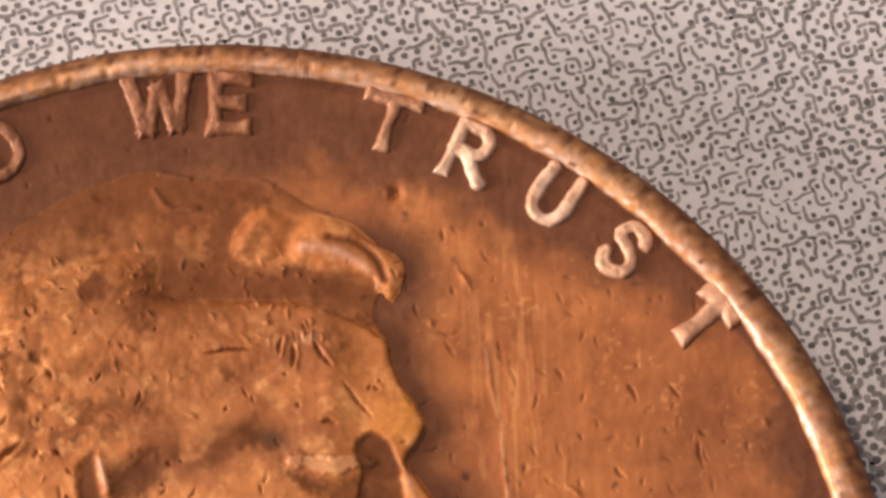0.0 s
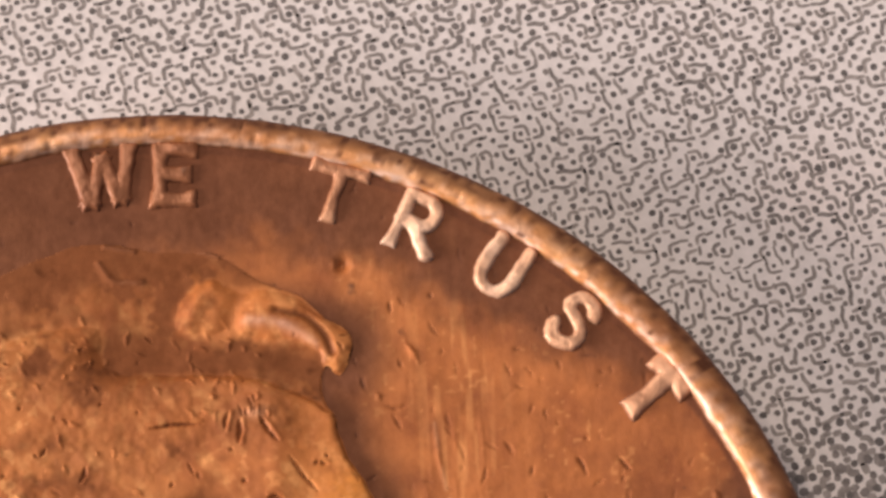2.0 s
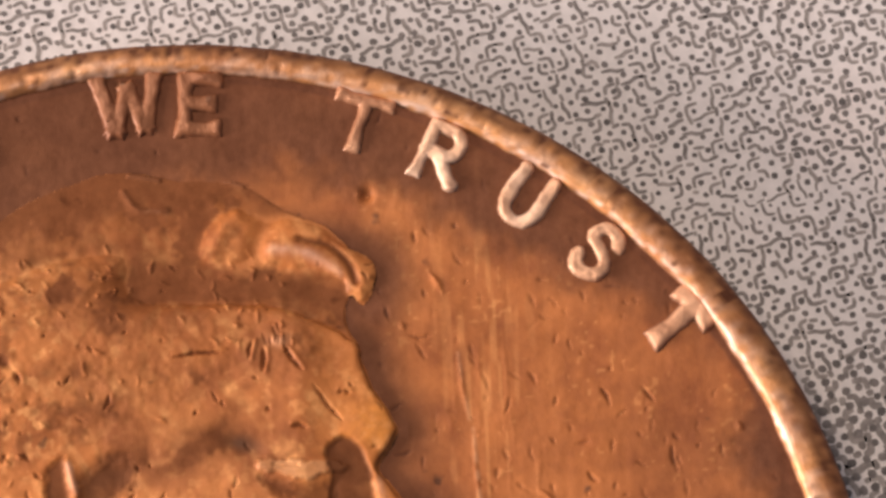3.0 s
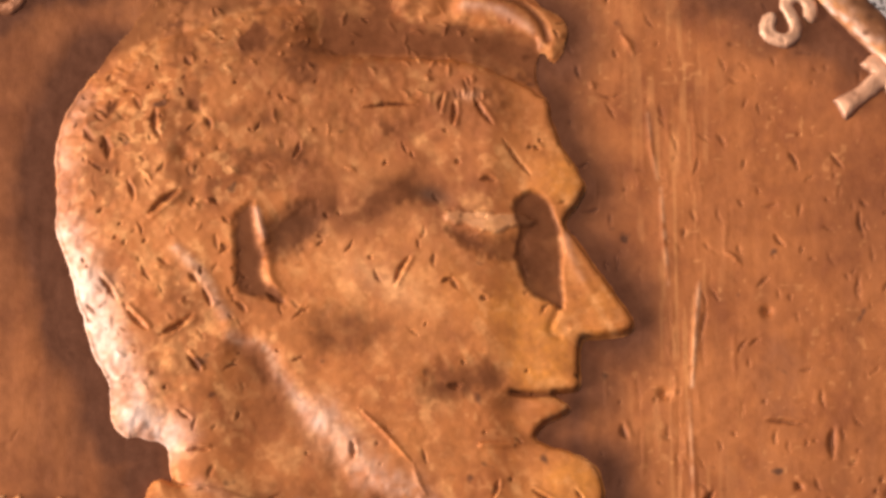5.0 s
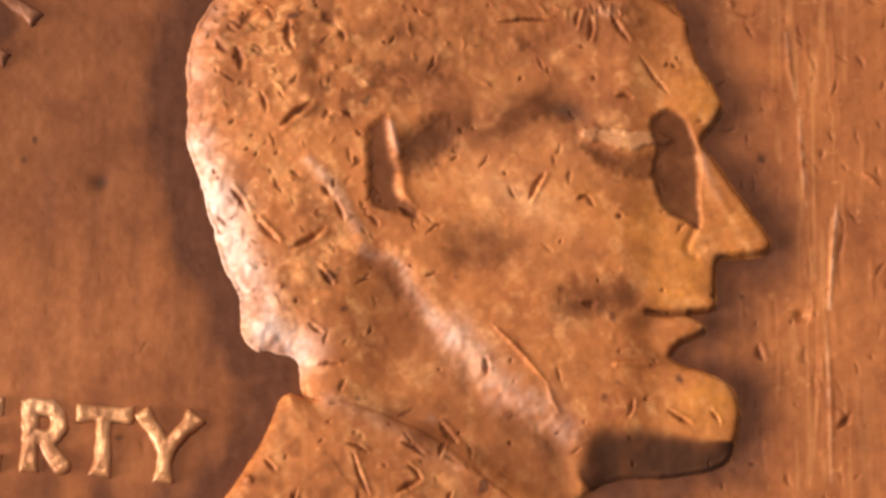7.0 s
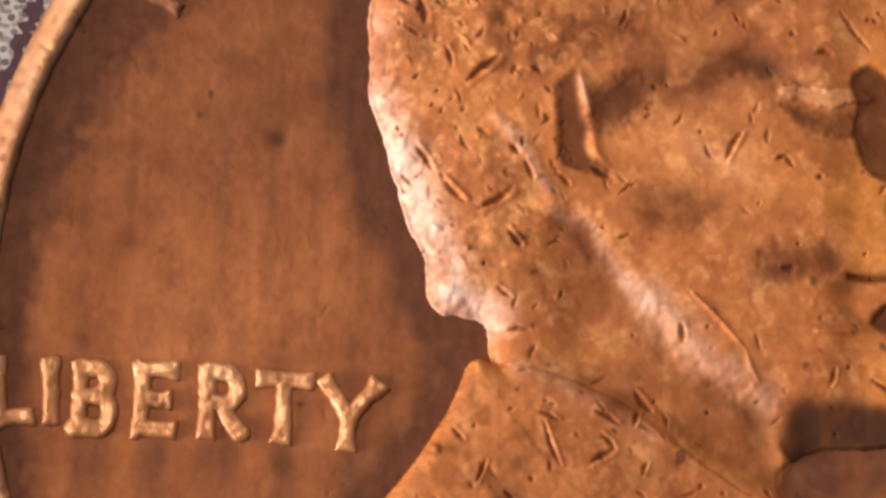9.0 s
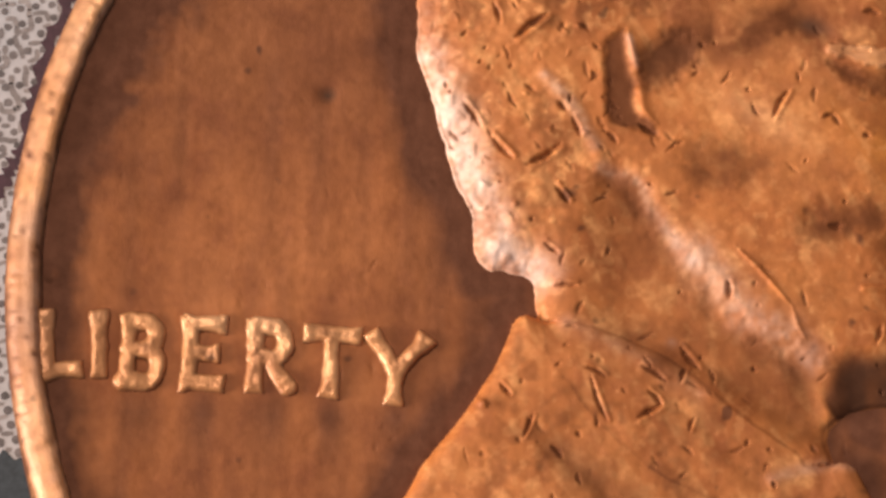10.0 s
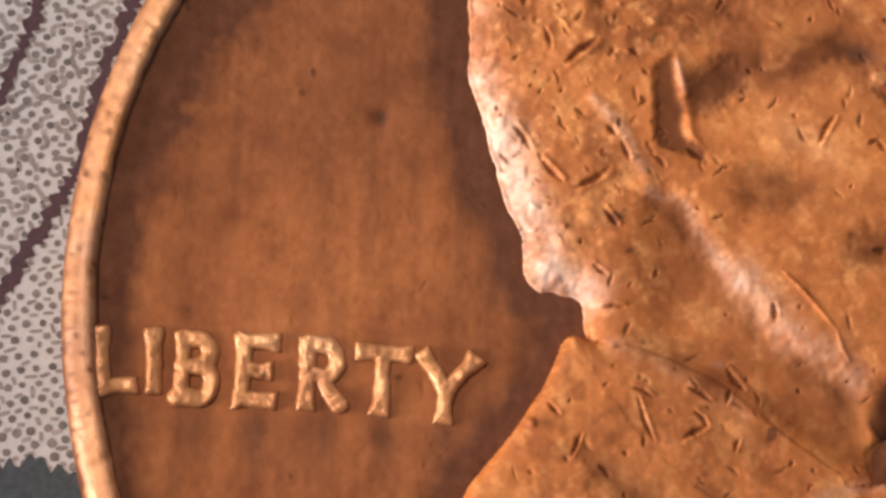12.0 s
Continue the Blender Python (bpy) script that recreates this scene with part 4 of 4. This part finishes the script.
def strike_letter(ch, cx, cy, w, h, turn, bold, high, seed, parent, label, metal):
    """A raised letter: strokes with rounded backs and flared ends, worn unevenly."""
    reach = 0.75 * max(w, h) + 0.1
    g = np.arange(-reach, reach, 0.018)
    u, v = np.meshgrid(g, g)
    uu, vv = u + 0.02 * value_noise(u, v, 0.2, seed) + 0.008 * value_noise(u, v, 0.09, seed + 5), v + 0.02 * value_noise(u, v, 0.2, seed + 1) + 0.008 * value_noise(u, v, 0.09, seed + 6)
    best = np.full(u.shape, -1e9)
    for line in STROKES[ch]:
        line = [((a - 0.5) * w, (b - 0.5) * h) for a, b in line]
        if len(line) == 2:
            (ax, ay), (bx, by) = line
            n = math.dist(*line)
            along = ((uu - ax) * (bx - ax) + (vv - ay) * (by - ay)) / n
            across = np.abs((uu - ax) * (by - ay) - (vv - ay) * (bx - ax)) / n
            flare = bold * (0.92 + 0.18 * np.abs(2 * np.clip(along / n, 0, 1) - 1) ** 4)
            best = np.maximum(best, np.minimum(flare - across, np.minimum(along, n - along) + 0.75 * bold))
            continue
        d, t = line_distance(uu, vv, line)
        half = bold * (0.97 + 0.10 * np.abs(2 * t - 1) ** 3)
        best = np.maximum(best, half - d)
    z = high * (1 - np.exp(-np.clip(best, 0, None) / (0.16 * bold))) * (0.85 + 0.22 * value_noise(u, v, 0.25, seed + 2) + 0.06 * value_noise(u, v, 0.08, seed + 3))
    z = np.where(best > 0, z, 0.8 * best)
    c, s = math.cos(radians(turn)), math.sin(radians(turn))
    x, y = cx + u * c - v * s, cy + u * s + v * c
    r = np.hypot(x, y)
    floor = FIELD + 0.05 * smooth((r - 7.2) / 1.9)
    # strokes darken towards their foot as painted shade; backs are worn in patches
    rubbed = smooth((best + 0.015) / (0.35 * bold)) - 0.35 * smooth((value_noise(u, v, 0.17, seed + 4) - 0.25) / 0.4) * smooth((best - 0.5 * bold) / (0.3 * bold))
    return part("letter", sheet("letter", x, y, floor + z, best > -0.06, np.clip(rubbed, 0, 1)), metal, parent, label)


# ---- the table and the banknote ----
def make_table():
    bm = bmesh.new()
    bmesh.ops.create_cube(bm, size=1.0)
    bmesh.ops.scale(bm, verts=bm.verts, vec=(1.2, 0.8, 0.03))
    bmesh.ops.translate(bm, verts=bm.verts, vec=(0.1, 0.05, -0.0153))
    bmesh.ops.bevel(bm, geom=bm.edges[:], offset=0.003, segments=2, affect="EDGES")
    return tagged(part("table_top", bm, table_material()), "brown wooden table top under the banknote", "table", kind="structure")


make_table()
note = tagged(new("banknote"), "grey printed paper banknote with dotted line pattern", "banknote")


def paper_sheet():
    xs, ys = np.linspace(-70, 86, 200), np.linspace(-30, 36, 100)
    x, y = np.meshgrid(xs, ys)
    far = smooth((np.hypot(x, y) - 22) / 20)
    z = far * 0.25 * (1 + value_noise(x, y, 14, 61))
    top = sheet("paper", x, y, z, np.ones(x.shape, bool))
    bm = bmesh.new()
    bm.from_mesh(top)
    rim = [e for e in bm.edges if e.is_boundary]
    got = bmesh.ops.extrude_edge_only(bm, edges=rim)
    for v in got["geom"]:
        if isinstance(v, bmesh.types.BMVert):
            v.co.z = -0.00025
    return bm


part("paper", paper_sheet(), paper_material(), note)


def printed_pattern():
    """Dots on a slanted grid, and between them bent strokes; heavier where the engraving is darker and where the coin's
    shadow is drawn in. Two meshes: dots, strokes.
    """
    rng = random.Random(21)
    dots, strokes = ([], []), ([], [])
    cell, turn = 0.208, radians(14)
    lift = 0.004
    ct, st = math.cos(turn), math.sin(turn)

    def strip(line, half):
        verts, faces = strokes
        base = len(verts)
        for k, (px, py) in enumerate(line):
            qx, qy = line[min(k + 1, len(line) - 1)]
            ox, oy = line[max(k - 1, 0)]
            dx, dy = qx - ox, qy - oy
            n = math.hypot(dx, dy) + 1e-9
            w = half * (0.7 if k in (0, len(line) - 1) else 1.0)
            verts.append((px - dy / n * w, py + dx / n * w, lift))
            verts.append((px + dy / n * w, py - dx / n * w, lift))
        for k in range(len(line) - 1):
            b = base + 2 * k
            faces.append((b + 1, b + 3, b + 2, b))

    def dot(cx, cy, r):
        verts, faces = dots
        b = len(verts)
        for k in range(8):
            q = r * rng.uniform(0.85, 1.12)
            verts.append((cx + q * math.cos(k * math.pi / 4), cy + q * math.sin(k * math.pi / 4), lift + 0.001))
        faces.extend([(b, b + 1, b + 2, b + 3), (b, b + 3, b + 4, b + 7), (b + 4, b + 5, b + 6, b + 7)])

    for i in range(-76, 77):
        for j in range(-76, 77):
            gx, gy = (i + 0.05 * math.sin(0.9 * j)) * cell, (j + 0.05 * math.sin(0.8 * i + 0.3 * j)) * cell
            px, py = gx * ct - gy * st, gx * st + gy * ct
            if math.hypot(px, py) < 9.1 or not (-12.5 < px < 13 and -5.5 < py < 13):
                continue
            p = np.array([px]), np.array([py])
            tone = 1.0 + 0.12 * float(value_noise(*p, 1.5, 71)[0]) + 0.06 * float(value_noise(*p, 0.5, 72)[0])
            tone -= 0.30 * math.exp(-((py - 7.25 - 0.22 * (px - 8.6)) / 0.22) ** 2) * (px > 8)
            # heavier spot beside the coin: darker print plus the coin's painted shadow
            tone += 0.9 * math.exp(-((px - 9.8) ** 2 + (py - 3.7) ** 2) / 1.1) + 0.18 * (px < -8)
            dot(px + rng.uniform(-0.018, 0.018), py + rng.uniform(-0.018, 0.018), 0.049 * min(tone, 1.45) * rng.uniform(0.82, 1.12))
            # below the plum line the note bears dots and dashes alone
            plain = px < -8 and py < 0.15 + 1.75 * (px + 10.4)
            tone -= 0.25 * plain
            if not plain and (i + j) % 2 == 0:
                la, lb = rng.uniform(0.55, 0.92), rng.uniform(0.50, 0.90)
                kind = rng.random()
                if kind < 0.55:
                    way = [(-la, 0.08), (-0.30, 0.05), (-0.06, -0.02), (0.03, -0.25), (0.06, -lb)]
                elif kind < 0.85:
                    way = [(-la, 0.12), (-0.25, 0.10), (0.18, -0.10), (lb, -0.12)]
                else:
                    way = [(-0.52, 0.06), (-0.30, 0.0), (-0.08, -0.06), (0.06, -0.25), (0.0, -0.55), (-0.10, -0.80)]
            elif rng.random() < (0.9 if plain else 0.75):
                way = [(-rng.uniform(0.15, 0.42), 0.05), (0, 0.0), (rng.uniform(0.15, 0.42), -0.06)]
            else:
                continue
            quarter = rng.randrange(4)
            for _ in range(quarter):
                way = [(-v, u) for u, v in way]
            if rng.random() < 0.5:
                way = [(u, -v) for u, v in way]
            cx, cy = gx + 0.5 * cell + rng.uniform(-0.015, 0.015), gy + 0.5 * cell + rng.uniform(-0.015, 0.015)
            strip([((cx + u * cell) * ct - (cy + v * cell) * st, (cx + u * cell) * st + (cy + v * cell) * ct) for u, v in way], 0.0315 * tone * rng.uniform(0.9, 1.1))
    return mesh_of("printed_dots", *dots), mesh_of("printed_hatching", *strokes)


DOTS, DASHES = printed_pattern()
tagged(part("printed_dots", DOTS, ink_material("dot_ink", (0.11, 0.092, 0.09), (0.21, 0.175, 0.168)), note, "dark grey printed dots"), kind="stuff")
tagged(part("printed_hatching", DASHES, ink_material("stroke_ink", (0.20, 0.168, 0.16), (0.32, 0.27, 0.255)), note, "grey printed hooked strokes"), kind="stuff")


def printed_line(name, line, half, rough, seed, label, ink):
    """A printed band with ragged edges."""
    line = rounded(line, False, 14)
    side = np.gradient(line, axis=0)
    side = np.stack([-side[:, 1], side[:, 0]], 1) / (np.linalg.norm(side, axis=1)[:, None] + 1e-9)
    rng = np.random.RandomState(seed)
    a = half * (1 + rough * rng.uniform(-1, 1, len(line)))[:, None]
    b = half * (1 + rough * rng.uniform(-1, 1, len(line)))[:, None]
    up = np.full((len(line), 1), 0.008)
    v = np.concatenate([np.c_[line + side * a, up], np.c_[line - side * b, up]])
    n = len(line)
    f = [(k + n, k + n + 1, k + 1, k) for k in range(n - 1)]
    return part(name, mesh_of(name, v, f), ink, note, label)


M_PLUM = ink_material("plum_ink", (0.05, 0.022, 0.03), (0.08, 0.035, 0.045))
printed_line("printed_line", [(-8.62, 5.1), (-8.86, 4.4), (-9.15, 3.55), (-9.42, 2.3), (-9.62, 1.75), (-10.01, 1.05), (-10.42, 0.27), (-10.9, -0.5)], 0.095, 0.75, 1, "plum printed line with ragged edges", M_PLUM)
printed_line("printed_line", [(-10.0, 5.1), (-10.15, 4.3), (-10.40, 3.5), (-10.75, 2.7), (-11.1, 2.1)], 0.09, 0.8, 2, "plum printed line with ragged edges", M_PLUM)
printed_line("printed_line", [(-11.2, -2.50), (-10.6, -2.46), (-10.0, -2.40), (-9.3, -2.50), (-8.8, -2.8)], 0.36, 0.35, 3, "blue-black printed band with ragged edges", ink_material("band_ink", (0.028, 0.034, 0.040), (0.06, 0.07, 0.08)))
printed_line("printed_line", [(-11.0, -2.95), (-10.2, -2.95), (-9.6, -3.12), (-9.1, -3.5), (-8.7, -4.1)], 0.16, 0.5, 4, "plum printed line with ragged edges", M_PLUM)

# ---- the coin ----
coin = tagged(new("coin"), "worn copper coin with raised bust lying on banknote", "coin")
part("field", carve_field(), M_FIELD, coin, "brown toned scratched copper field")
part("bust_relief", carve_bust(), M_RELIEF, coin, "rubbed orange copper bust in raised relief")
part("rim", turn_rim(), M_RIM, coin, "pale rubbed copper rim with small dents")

RADIAL = [("I", 148.0, 8.42, 0.3), ("N", 141.0, 8.42, 0.62), ("G", 127.5, 8.46, 0.62), ("O", 118.3, 8.58, 0.62), ("D", 109.6, 8.52, 0.58), ("W", 94.0, 8.66, 0.80), ("E", 87.3, 8.62, 0.52),
          ("T", 72.2, 8.66, 0.72), ("R", 64.0, 8.62, 0.60), ("U", 55.0, 8.62, 0.56), ("S", 46.6, 8.60, 0.52), ("T", 36.7, 8.68, 0.50)]
for k, (ch, ang, r, w) in enumerate(RADIAL):
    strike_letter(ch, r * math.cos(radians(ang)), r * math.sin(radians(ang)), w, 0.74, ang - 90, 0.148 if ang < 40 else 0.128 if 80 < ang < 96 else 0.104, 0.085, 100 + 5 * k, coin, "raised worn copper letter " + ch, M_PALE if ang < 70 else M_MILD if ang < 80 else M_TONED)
STRAIGHT = [("L", -8.78, -0.98, 0.46, 0.74, 3), ("I", -8.28, -0.97, 0.3, 0.74, 2), ("B", -7.72, -1.05, 0.46, 0.80, -1), ("E", -6.93, -1.05, 0.46, 0.78, -1),
            ("R", -6.08, -1.07, 0.50, 0.80, -1), ("T", -5.30, -1.12, 0.58, 0.80, -3), ("Y", -4.46, -1.18, 0.70, 0.78, -4)]
for k, (ch, x, y, w, h, turn) in enumerate(STRAIGHT):
    strike_letter(ch, x, y, w, h, turn, 0.124, 0.095, 300 + 5 * k, coin, "raised worn copper letter " + ch, M_LETTER)
